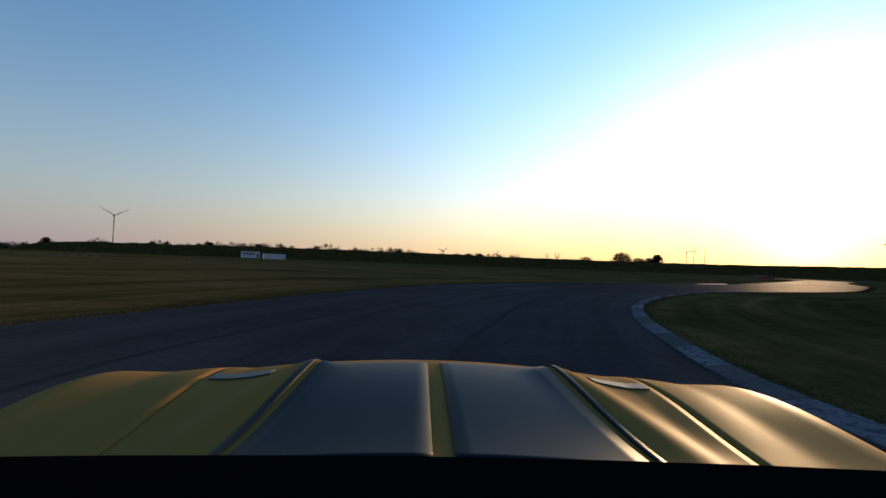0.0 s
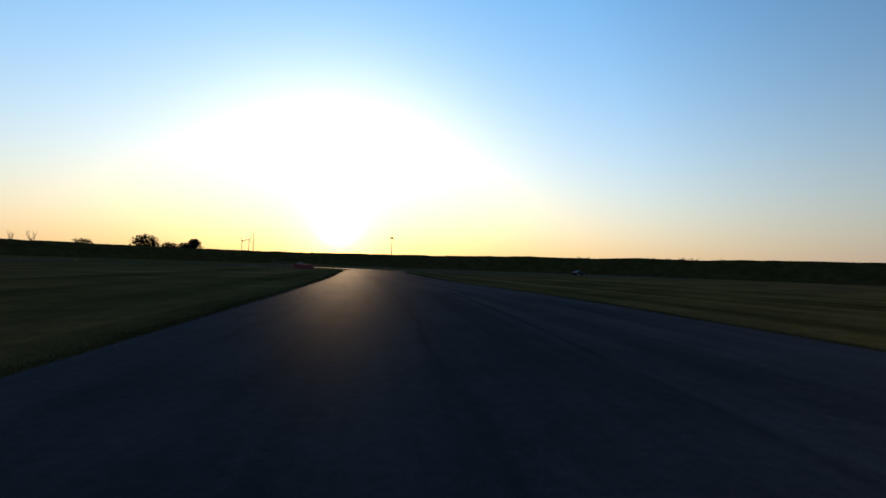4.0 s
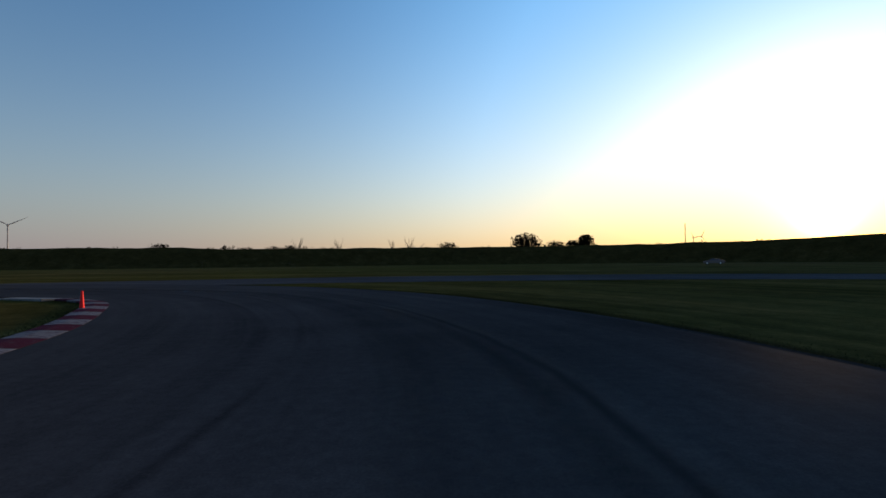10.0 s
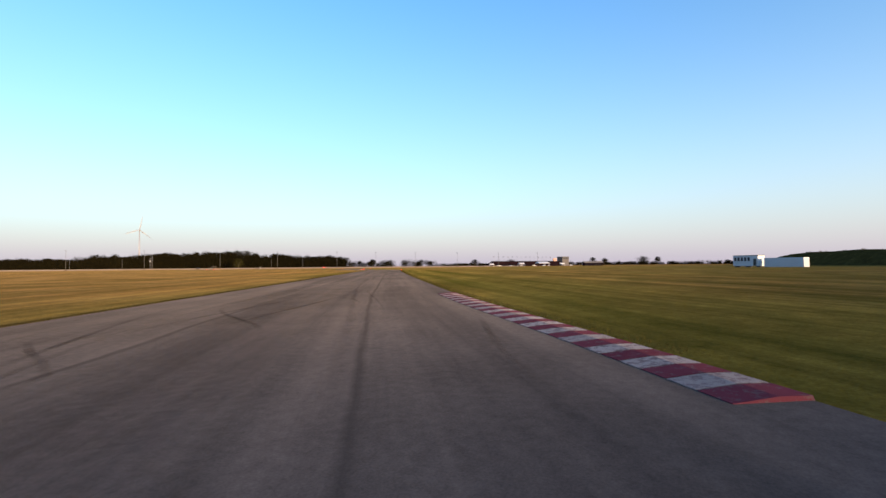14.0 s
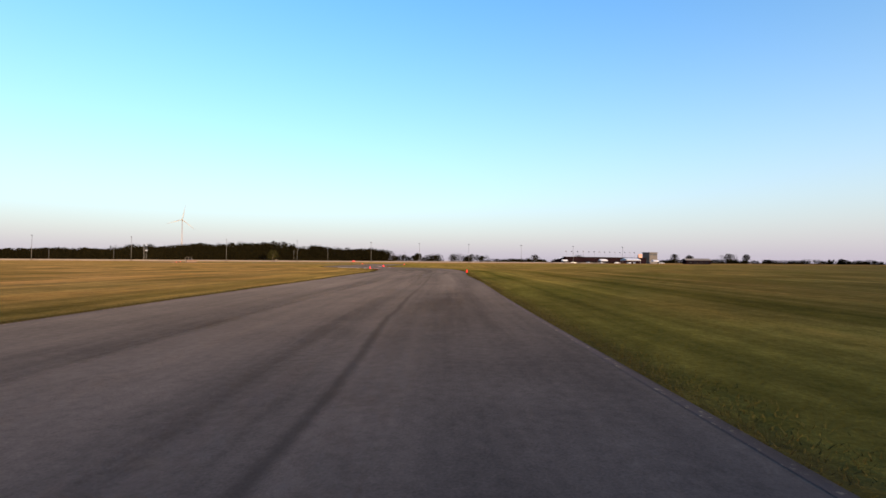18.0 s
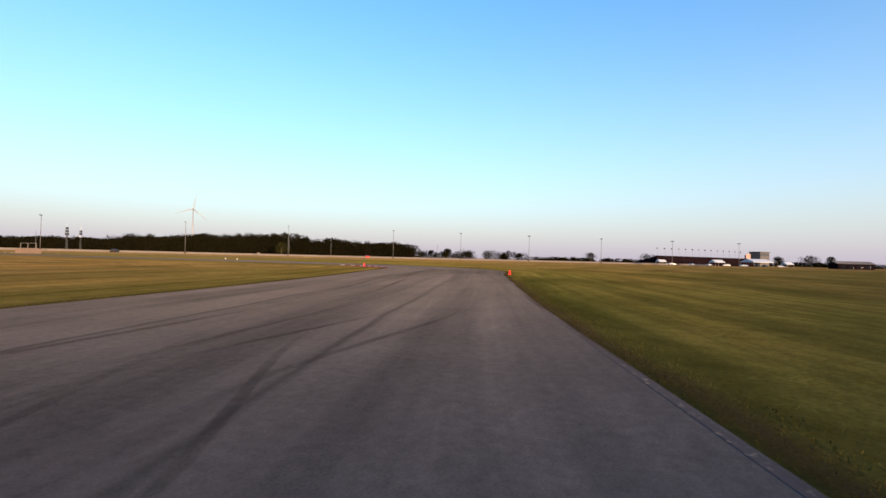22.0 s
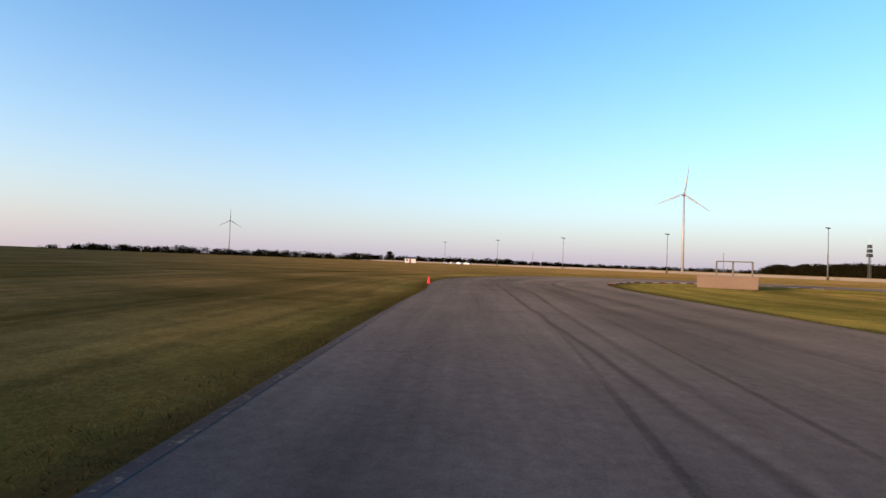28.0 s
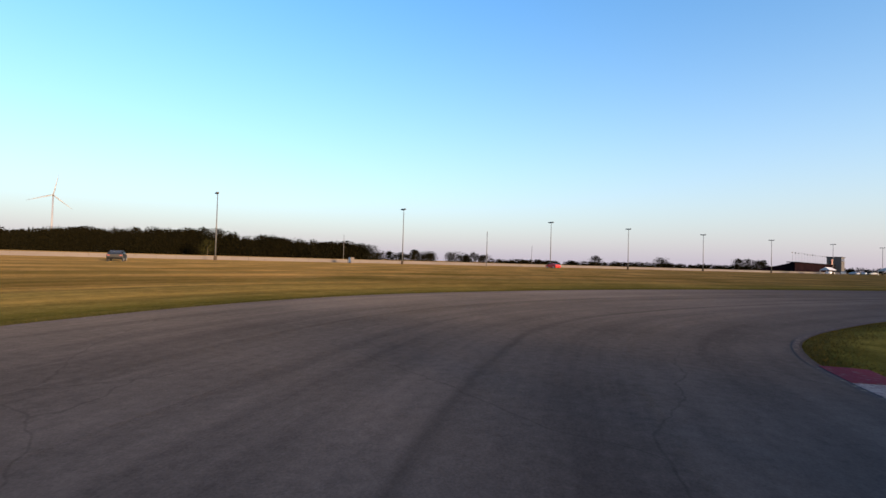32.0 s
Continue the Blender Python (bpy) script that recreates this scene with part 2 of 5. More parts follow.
def asphalt_material(name, base=0.060, worn=0.11, gloss=0.000035):
    """Rolled asphalt: stains drawn out along the road, two paving joints, fine cracks and loose stone."""
    m, nt, b = surface(name, 0.9, spec=gloss)
    b.inputs["Diffuse Roughness"].default_value = 1.0
    big = noise_at(nt, 0.05, 4)
    mid = noise_at(nt, 0.6, 5, 0.65)
    fine = noise_at(nt, 45.0, 3, 0.7)
    grit = noise_at(nt, 7.0, 5, 0.75)
    uv = nt.nodes.new("ShaderNodeUVMap")
    sp = nt.nodes.new("ShaderNodeSeparateXYZ")
    nt.links.new(uv.outputs["UV"], sp.inputs[0])
    across, along = sp.outputs["X"], sp.outputs["Y"]
    drawn = noise_on(nt, pair_of(nt, calc(nt, "MULTIPLY", across, 0.9), calc(nt, "MULTIPLY", along, 0.035)), 1.0, 5, 0.65)
    tone = (1.03, 0.955, 1.0)
    lo, hi = tuple(base * k for k in tone), tuple(worn * k for k in tone)
    c = ramp(nt, big, [(0.35, lo), (0.65, hi)])
    c = mixed(nt, 0.35, c, ramp(nt, mid, [(0.35, lo), (0.68, hi)]))
    c = mixed(nt, 0.7, c, ramp(nt, drawn, [(0.32, (0.62, 0.62, 0.64)), (0.50, grey(1.0)), (0.68, (1.36, 1.33, 1.30))]), "MULTIPLY")
    c = mixed(nt, 0.5, c, ramp(nt, fine, [(0.3, (0.62, 0.62, 0.63)), (0.7, (1.28, 1.26, 1.23))]), "MULTIPLY")
    c = mixed(nt, 0.45, c, ramp(nt, grit, [(0.32, grey(0.6)), (0.68, grey(1.35))]), "MULTIPLY")
    wander = calc(nt, "ADD", across, calc(nt, "MULTIPLY", calc(nt, "SUBTRACT", noise_at(nt, 0.25, 3), 0.5), 0.35))
    for place in (-1.9, 1.75):
        gap = calc(nt, "ABSOLUTE", calc(nt, "SUBTRACT", wander, place))
        c = mixed(nt, calc(nt, "MULTIPLY", span(nt, gap, 0.02, 0.11, 0.55, 0.0), span(nt, drawn, 0.40, 0.55)), c, (0.018, 0.017, 0.018))
    crack = nt.nodes.new("ShaderNodeTexVoronoi")
    crack.feature = "DISTANCE_TO_EDGE"
    crack.inputs["Scale"].default_value = 0.22
    bent = nt.nodes.new("ShaderNodeVectorMath")
    bent.operation = "ADD"
    geo, push = nt.nodes.new("ShaderNodeNewGeometry"), node(nt, "ShaderNodeTexNoise", Scale=0.5, Detail=4.0)
    nt.links.new(geo.outputs["Position"], push.inputs["Vector"])
    nt.links.new(geo.outputs["Position"], bent.inputs[0]), nt.links.new(push.outputs["Color"], bent.inputs[1])
    nt.links.new(bent.outputs[0], crack.inputs["Vector"])
    split = calc(nt, "MULTIPLY", span(nt, crack.outputs["Distance"], 0.0010, 0.0036, 0.28, 0.0), span(nt, noise_at(nt, 0.09, 2), 0.50, 0.60))
    c = mixed(nt, split, c, (0.016, 0.015, 0.016))
    nt.links.new(c, b.inputs["Base Color"])
    nt.links.new(span(nt, mid, 0.0, 1.0, 0.60, 0.78), b.inputs["Roughness"])
    bump(nt, b, fine, 0.25, 0.004)
    return m


def leaf_material(name, lo, hi):
    m, nt, b = surface(name, 0.75, spec=0.0)
    g = nt.nodes.new("ShaderNodeNewGeometry")
    c = ramp(nt, g.outputs["Random Per Island"], [(0.0, lo), (0.6, hi), (1.0, tuple(v * 1.25 for v in hi))])
    c = mixed(nt, 0.5, c, ramp(nt, noise_at(nt, 0.12), [(0.3, (0.6, 0.6, 0.6)), (0.7, (1.2, 1.15, 1.0))]), "MULTIPLY")
    nt.links.new(c, b.inputs["Base Color"])
    return m


def worn_paint(name, color, under=(0.08, 0.08, 0.08), wear=0.5, shine=0.0):
    """Paint on asphalt or concrete, worn through in patches."""
    m, nt, b = surface(name, 0.75, spec=shine)
    fine = noise_at(nt, 9.0, 6, 0.7)
    big = noise_at(nt, 1.1, 3)
    oi = nt.nodes.new("ShaderNodeObjectInfo")
    tint = ramp(nt, oi.outputs["Random"], [(0.0, tuple(c * 0.78 for c in color)), (1.0, color)])
    body = mixed(nt, 0.4, tint, ramp(nt, big, [(0.3, (0.6, 0.6, 0.6)), (0.7, (1, 1, 1))]), "MULTIPLY")
    c = mixed(nt, ramp(nt, fine, [(wear - 0.06, (0, 0, 0)), (wear + 0.05, (1, 1, 1))]), under, body)
    nt.links.new(c, b.inputs["Base Color"])
    bump(nt, b, fine, 0.4, 0.01)
    return m


GRASS = grass_material()
ASPHALT = asphalt_material("track_asphalt", 0.036, 0.064)
ASPHALT_FAR = asphalt_material("weathered_asphalt", 0.050, 0.080, 0.0)
ASPHALT_OLD = asphalt_material("old_concrete_apron", 0.15, 0.26)
WHITE_LINE = worn_paint("white_line_paint", (0.15, 0.13, 0.11), (0.050, 0.045, 0.050), 0.61)
KERB_WHITE = worn_paint("kerb_white_paint", (0.25, 0.245, 0.255), (0.10, 0.095, 0.10), 0.47, 0.05)
KERB_WORN = worn_paint("scrubbed_kerb_white", (0.20, 0.185, 0.20), (0.085, 0.07, 0.08), 0.47)
KERB_RED_WORN = worn_paint("scrubbed_kerb_red", (0.085, 0.026, 0.040), (0.07, 0.045, 0.055), 0.42)
KERB_RED = worn_paint("kerb_red_paint", (0.100, 0.020, 0.032), (0.07, 0.045, 0.052), 0.40)
SAND = plain("bare_dry_soil", (0.100, 0.062, 0.040), 0.95, 0, 0.3, 2.0, 0.0)
DARK_SOIL = plain("bare_dark_soil", (0.050, 0.038, 0.030), 0.95, 0, 0.35, 2.0, 0.0)
CONE_RED = plain("cone_orange_plastic", (0.80, 0.026, 0.028), 0.6, 0, 0.15, 6.0, 0.1)
CONE_WHITE = plain("cone_white_collar", (0.75, 0.74, 0.72), 0.5, 0, 0.1)
TURBINE = plain("turbine_white_paint", (0.19, 0.192, 0.215), 0.45, 0, 0.06, 0.3)
POLE = plain("weathered_pole_steel", (0.065, 0.066, 0.072), 0.6, 0.0, 0.2)
STEEL = plain("galvanised_steel", (0.40, 0.41, 0.42), 0.45, 0.7, 0.2)
DARK = plain("dark_metal", (0.035, 0.036, 0.04), 0.5, 0.3, 0.3)
WOOD = plain("weathered_wood", (0.20, 0.15, 0.11), 0.85, 0, 0.35, 3.0)
WHITE = plain("white_painted_panel", (0.40, 0.41, 0.44), 0.55, 0, 0.12, 1.0)
GLASS = plain("dark_window_glass", (0.03, 0.035, 0.045), 0.08, 0, 0.1)
CONCRETE = plain("concrete", (0.125, 0.084, 0.066), 0.9, 0, 0.2, 1.5)
REDBOX = plain("red_plastic_barrier", (0.13, 0.016, 0.018), 0.6, 0, 0.2)
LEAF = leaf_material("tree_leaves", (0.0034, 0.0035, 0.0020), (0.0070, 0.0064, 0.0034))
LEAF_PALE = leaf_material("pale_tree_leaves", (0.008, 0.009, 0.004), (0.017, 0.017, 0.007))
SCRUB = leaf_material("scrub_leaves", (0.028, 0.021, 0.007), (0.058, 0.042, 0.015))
BLADE = leaf_material("grass_blades", (0.024, 0.023, 0.007), (0.046, 0.040, 0.014))
BARK = plain("bark", (0.085, 0.070, 0.055), 0.9, 0, 0.35, 2.0, 0.1)
ROOF = plain("grey_roof_sheet", (0.045, 0.045, 0.055), 0.6, 0.2, 0.2, 0.5)


# ---- mesh helpers ----
def box(bm, x0, x1, y0, y1, z0, z1, taper=0.0):
    lo = [bm.verts.new(p) for p in ((x0, y0, z0), (x1, y0, z0), (x1, y1, z0), (x0, y1, z0))]
    t = taper
    hi = [bm.verts.new(p) for p in ((x0 + t, y0 + t, z1), (x1 - t, y0 + t, z1), (x1 - t, y1 - t, z1), (x0 + t, y1 - t, z1))]
    bm.faces.new(lo[::-1]), bm.faces.new(hi)
    for i in range(4):
        bm.faces.new((lo[i], lo[(i + 1) % 4], hi[(i + 1) % 4], hi[i]))
    return bm


def tube(bm, a, b, r0, r1, seg=10, caps=True):
    a, b = Vector(a), Vector(b)
    z = (b - a).normalized()
    x = z.orthogonal().normalized()
    y = z.cross(x)
    ring = [[bm.verts.new(p + r * (math.cos(k) * x + math.sin(k) * y)) for k in (2 * math.pi * i / seg for i in range(seg))] for p, r in ((a, r0), (b, r1))]
    for i in range(seg):
        bm.faces.new((ring[0][i], ring[0][(i + 1) % seg], ring[1][(i + 1) % seg], ring[1][i]))
    if caps:
        bm.faces.new(ring[0][::-1]), bm.faces.new(ring[1])
    return bm


def lathe(bm, profile, seg=20):
    """Turned about z; profile of (radius, height)."""
    rings = [[bm.verts.new((r * math.cos(2 * math.pi * i / seg), r * math.sin(2 * math.pi * i / seg), z)) for i in range(seg)] for r, z in profile]
    for p, q in zip(rings, rings[1:]):
        for i in range(seg):
            bm.faces.new((p[i], p[(i + 1) % seg], q[(i + 1) % seg], q[i]))
    bm.faces.new(rings[0][::-1]), bm.faces.new(rings[-1])
    return bm


def loft(bm, sections, caps=True):
    """Skins closed sections, each a list of points of one length."""
    rings = [[bm.verts.new(p) for p in s] for s in sections]
    n = len(rings[0])
    for p, q in zip(rings, rings[1:]):
        for i in range(n):
            bm.faces.new((p[i], p[(i + 1) % n], q[(i + 1) % n], q[i]))
    if caps:
        bm.faces.new(rings[0][::-1]), bm.faces.new(rings[-1])
    return bm


def part(name, bm, material, parent=None, label="", smooth=False, bevel=0.0):
    if bevel:
        bmesh.ops.bevel(bm, geom=list(bm.edges), offset=bevel, segments=2, affect="EDGES", clamp_overlap=True)
    bmesh.ops.recalc_face_normals(bm, faces=list(bm.faces))
    me = bpy.data.meshes.new(name)
    bm.to_mesh(me)
    bm.free()
    me.materials.append(material)
    if smooth:
        for f in me.polygons:
            f.use_smooth = True
    ob = new(name, me)
    ob.parent = parent
    if label:
        tagged(ob, label)
    return ob


def raw(name, verts, faces, material, parent=None):
    me = bpy.data.meshes.new(name)
    me.from_pydata([tuple(v) for v in verts], [], faces)
    me.materials.append(material)
    me.update()
    ob = new(name, me)
    ob.parent = parent
    return ob


def thing(name, m, label, category, group=""):
    ob = new(name)
    ob.matrix_basis = m
    return tagged(ob, label, category, group)


def spline(points, step=2.0):
    """A smooth line through rows of numbers (x, y, ...), sampled about every step metres."""
    p = np.array(points, float)
    out = []
    for i in range(len(p) - 1):
        a, b, c, d = p[max(i - 1, 0)], p[i], p[i + 1], p[min(i + 2, len(p) - 1)]
        n = max(2, int(np.hypot(*(c - b)[:2]) / step))
        for k in range(n):
            u = k / n
            out.append(0.5 * (2 * b + (c - a) * u + (2 * a - 5 * b + 4 * c - d) * u**2 + (3 * b - a - 3 * c + d) * u**3))
    out.append(p[-1])
    return np.array(out)


def sideways(line):
    """The unit vectors to the left of a line."""
    t = np.gradient(line[:, :2], axis=0)
    t /= np.hypot(t[:, 0], t[:, 1])[:, None]
    return np.stack([-t[:, 1], t[:, 0]], 1)


def ribbon(name, line, left, right, z, material, parent=None, across=4):
    """A strip along a line, from left to right metres to its left."""
    n = sideways(line)
    left, right = np.broadcast_to(left, len(line)), np.broadcast_to(right, len(line))
    verts, faces = [], []
    for i in range(len(line)):
        for k in range(across + 1):
            o = left[i] + (right[i] - left[i]) * k / across
            verts.append((line[i, 0] + n[i, 0] * o, line[i, 1] + n[i, 1] * o, z))
    w = across + 1
    for i in range(len(line) - 1):
        for k in range(across):
            faces.append((i * w + k, i * w + k + 1, (i + 1) * w + k + 1, (i + 1) * w + k))
    ob = raw(name, verts, [f[::-1] for f in faces], material, parent)
    run = np.r_[0, np.cumsum(np.hypot(*np.diff(line[:, :2], axis=0).T))]
    uv = ob.data.uv_layers.new(name="across_along")
    for lp in ob.data.loops:
        i, k = divmod(lp.vertex_index, w)
        uv.data[lp.index].uv = (left[i] + (right[i] - left[i]) * k / across, run[i])
    return ob


def soft_strip(name, line, left, right, z, material, parent=None):
    """A thin strip whose map runs 0 to 1 across it and along it."""
    ob = ribbon(name, line, left, right, z, material, parent, across=1)
    uv = ob.data.uv_layers[0]
    last = len(line) - 1
    for lp in ob.data.loops:
        uv.data[lp.index].uv = (lp.vertex_index % 2, (lp.vertex_index // 2) / last)
    return ob

# ---- ground and track ----
APPROACH = [(2.0, -60.0, 11.0), (2.0, -25.0, 11.0), (-1.9, 0.2, 11.0), (-0.6, 11.2, 10.3), (3.4, 22.3, 10.9), (10.3, 32.2, 11.4), (16.6, 37.4, 11.5), (23.6, 41.8, 12.1), (30.9, 46.1, 11.6), (37.5, 51.8, 11.6), (46.7, 62.1, 12.4), (59.5, 76.4, 12.6), (74.8, 95.6, 10.6), (87.0, 110.6, 10.5), (97.4, 123.1, 10.5), (105.7, 133.3, 10.8)]
HAIRPIN = [(113.0, 140.5, 11.2), (118.8, 148.0, 11.9), (122.1, 155.9, 11.8), (123.4, 163.4, 11.6), (123.1, 170.0, 11.3), (121.6, 175.0, 11.1), (118.8, 180.1, 11.0), (114.5, 185.0, 10.2), (108.5, 188.3, 10.4), (100.0, 190.7, 10.9), (91.1, 190.9, 11.7), (84.0, 188.7, 11.9), (77.1, 185.8, 12.1), (68.3, 181.7, 12.0)]
STRAIGHT = [(57.0, 176.3, 11.3), (40.1, 168.8, 10.8), (19.2, 159.5, 10.6), (-3.3, 149.7, 10.3), (-26.7, 139.3, 10.5), (-42.6, 132.7, 10.4), (-56.0, 126.9, 10.2), (-66.8, 122.6, 10.4), (-76.8, 117.5, 10.9), (-83.8, 113.2, 10.5), (-87.6, 109.5, 11.0), (-90.2, 103.7, 10.3), (-92.6, 98.7, 11.4), (-96.6, 93.6, 11.4)]
CHICANE = [(-104.1, 88.8, 11.3), (-115.3, 83.8, 11.4), (-125.7, 79.9, 10.8), (-137.0, 75.6, 10.8), (-146.6, 71.7, 11.3), (-152.0, 69.8, 11.9), (-157.0, 67.1, 11.5), (-161.0, 62.9, 10.7), (-163.4, 57.4, 10.3), (-164.4, 50.5, 11.0), (-164.0, 41.4, 11.7), (-162.2, 32.1, 11.5)]
LAST_BEND = [(-159.2, 20.6, 11.6), (-155.9, 9.0, 11.4), (-152.9, -2.6, 11.2), (-150.7, -11.9, 11.0), (-148.9, -19.1, 11.4), (-148.1, -26.2, 11.5), (-148.8, -33.0, 11.4), (-151.0, -39.2, 11.7), (-154.9, -44.3, 12.1), (-159.8, -48.1, 12.0), (-165.4, -49.8, 11.9), (-177.0, -49.5, 12.0), (-185.0, -44.5, 12.0), (-194.0, -34.0, 12.0), (-204.0, -18.0, 12.0), (-222.0, 12.0, 12.0)]

TRACK = spline(APPROACH + HAIRPIN + STRAIGHT + CHICANE + LAST_BEND, 1.0)
HALF = TRACK[:, 2] / 2
SIDE = sideways(TRACK)
EDGE_LEFT = TRACK[:, :2] + SIDE * HALF[:, None]
EDGE_RIGHT = TRACK[:, :2] - SIDE * HALF[:, None]
tagged(ribbon("road", TRACK, -HALF, HALF, 0.0, ASPHALT, across=6), "grey worn asphalt race track with rubbered-in racing line", "road", kind="structure")



def field():
    """One sheet to the horizon, finer near the track, that knows how far each place lies from the track's edge (right of it positive) and how far along."""
    fine_x, fine_y = np.arange(-260, 321, 4.0), np.arange(-120, 281, 4.0)
    far = np.array([3.0, 20, 60, 160, 400, 900, 1800, 3900])
    xs, ys = np.r_[-260 - far[::-1], fine_x, 320 + far], np.r_[-120 - far[::-1], fine_y, 280 + far]
    px, py = [v.ravel() for v in np.meshgrid(xs, ys)]
    away, along = np.zeros(len(px)), np.zeros(len(px))
    for i in range(0, len(px), 2000):
        gap = np.hypot(px[i : i + 2000, None] - TRACK[None, :, 0], py[i : i + 2000, None] - TRACK[None, :, 1])
        k = gap.argmin(1)
        left = (px[i : i + 2000] - TRACK[k, 0]) * SIDE[k, 0] + (py[i : i + 2000] - TRACK[k, 1]) * SIDE[k, 1]
        away[i : i + 2000], along[i : i + 2000] = np.where(left > 0, -1, 1) * np.maximum(0, gap.min(1) - HALF[k]), k
    nx, ny = len(xs), len(ys)
    faces = [(j * nx + i, j * nx + i + 1, (j + 1) * nx + i + 1, (j + 1) * nx + i) for j in range(ny - 1) for i in range(nx - 1)]
    ob = raw("ground", np.stack([px, py, np.full(len(px), -0.03)], 1), faces, GRASS)
    for key, values in (("from_edge", away), ("along", along)):
        ob.data.attributes.new(key, "FLOAT", "POINT").data.foreach_set("value", values.astype(np.float32))
    tagged(ob, "flat field of mown grass, straw-coloured with greener verges", "ground", kind="structure")


field()

# The branch to the east of the junction, the old road north of the wedge, and the link at the first bend.
EAST = spline([(104.0, 129.0), (117.0, 141.0), (128.0, 141.2), (141.0, 138.4), (170.0, 129.0), (240.0, 108.0)], 2)
NORTH = spline([(72.0, 186.5), (88.0, 192.0), (103.0, 197.5), (121.0, 202.0), (150.0, 199.0), (185.0, 178.0), (215.0, 150.0), (262.0, 100.0)], 2)
tagged(ribbon("side_road", EAST, -5.2, 5.2, -0.008, ASPHALT_FAR), "grey asphalt branch road leaving the track", "road", kind="structure")
tagged(ribbon("side_road", NORTH, -6.0, 6.0, -0.012, ASPHALT_FAR), "older pale asphalt track joining from behind a grass wedge", "road", kind="structure")



def open_runs(sign):
    """Stretches of the track whose edge on that side meets grass, not a joining road."""
    edge = EDGE_LEFT if sign > 0 else EDGE_RIGHT
    free = np.ones(len(edge), bool)
    for road, half in ((EAST, 5.4), (NORTH, 6.2)):
        gap = np.hypot(edge[:, None, 0] - road[None, :, 0], edge[:, None, 1] - road[None, :, 1]).min(1)
        free &= gap > half
    cuts = np.flatnonzero(np.diff(free.astype(int))) + 1
    return [run for run in np.split(np.arange(len(edge)), cuts) if free[run[0]] and len(run) > 3]


# White lines along both edges.
for sign in (1, -1):
    for run in open_runs(sign):
        h = HALF[run]
        ob = ribbon("edge_line", TRACK[run], sign * (h - 0.13), sign * (h - 0.04), 0.0022, WHITE_LINE, across=1)
        tagged(ob, "faded white painted line along the track edge", "road marking", kind="structure")


def nearest(line, x, y):
    return int(np.argmin(np.hypot(line[:, 0] - x, line[:, 1] - y)))


def kerb(label, start, end, sign, width, block, colours, rise=0.045, inset=0.0, gap=0.015):
    """Blocks outside the track's edge between two places; sign 1 for the left edge."""
    edge = EDGE_LEFT if sign > 0 else EDGE_RIGHT
    a, b = sorted((nearest(edge, *start), nearest(edge, *end)))
    return kerb_blocks(label, edge[a : b + 1] - SIDE[a : b + 1] * sign * inset, SIDE[a : b + 1] * sign, width, block, colours, rise, gap)


def kerb_blocks(label, line, out, width, block, colours, rise, gap=0.015):
    """Sloped blocks along a line, rising to its outer side."""
    seg = np.r_[0, np.cumsum(np.hypot(*np.diff(line, axis=0).T))]
    count = max(2, int(seg[-1] / block))
    base = thing("kerb", Matrix(), label, "kerb", "painted kerbs along the track")
    at = lambda s: (np.array([np.interp(s, seg, line[:, k]) for k in (0, 1)]), np.array([np.interp(s, seg, out[:, k]) for k in (0, 1)]))
    for i in range(count):
        s0, s1 = seg[-1] * i / count + gap, seg[-1] * (i + 1) / count - gap
        verts = []
        for s in (s0, (s0 + s1) / 2, s1):
            p, o = at(s)
            for off, z in ((-0.05, 0.006), (width * 0.55, rise), (width, rise * 0.9), (width + 0.04, -0.06), (-0.05, -0.06)):
                verts.append((*(p + o * off), z))
        faces = [(k * 5 + j, k * 5 + (j + 1) % 5, k * 5 + 5 + (j + 1) % 5, k * 5 + 5 + j) for k in (0, 1) for j in range(5)]
        faces += [tuple(range(5)), tuple(range(14, 9, -1))]
        ob = raw("kerb_block", verts, faces, colours[i % len(colours)], base)
        bm = bmesh.new()
        bm.from_mesh(ob.data)
        bmesh.ops.recalc_face_normals(bm, faces=bm.faces)
        bm.to_mesh(ob.data)
        bm.free()
    return line, out


def apron(label, start, end, sign, near, far):
    """A painted strip behind a kerb, widest in its middle."""
    edge = EDGE_LEFT if sign > 0 else EDGE_RIGHT
    a, b = sorted((nearest(edge, *start), nearest(edge, *end)))
    line = TRACK[a : b + 1]
    swell = np.sin(np.linspace(0.12, math.pi - 0.12, len(line)))
    h = HALF[a : b + 1]
    ob = ribbon("painted_apron", line, sign * (h + near - 0.02), sign * (h + near + (far - near) * swell), -0.004, KERB_RED, across=3)
    tagged(ob, label, "kerb apron", kind="structure")


RW = (KERB_RED, KERB_WHITE)
KERB_SHINY = worn_paint("polished_kerb_white", (0.105, 0.092, 0.09), (0.05, 0.043, 0.043), 0.48, 0.05)
KERB_SHINY.node_tree.nodes["Principled BSDF"].inputs["Roughness"].default_value = 0.38
KERB_DARK = worn_paint("tyre_blackened_kerb", (0.075, 0.066, 0.066), (0.05, 0.045, 0.045), 0.45)
KERB_MID = worn_paint("stained_concrete_kerb", (0.13, 0.115, 0.11), (0.08, 0.07, 0.07), 0.44)
KERB_GREY = worn_paint("bare_concrete_kerb", (0.24, 0.225, 0.22), (0.14, 0.13, 0.13), 0.44)
kerb("low worn concrete kerb round the inside of the first bend", (3.6, 0.0), (21.0, 34.5), -1, 0.30, 1.6, (KERB_WORN, KERB_MID), 0.05)
kerb("short pale sawtooth kerb at the exit of the first bend", (27.8, 51.0), (33.3, 55.8), 1, 0.85, 0.60, (KERB_SHINY,), 0.055, 0.0, 0.10)
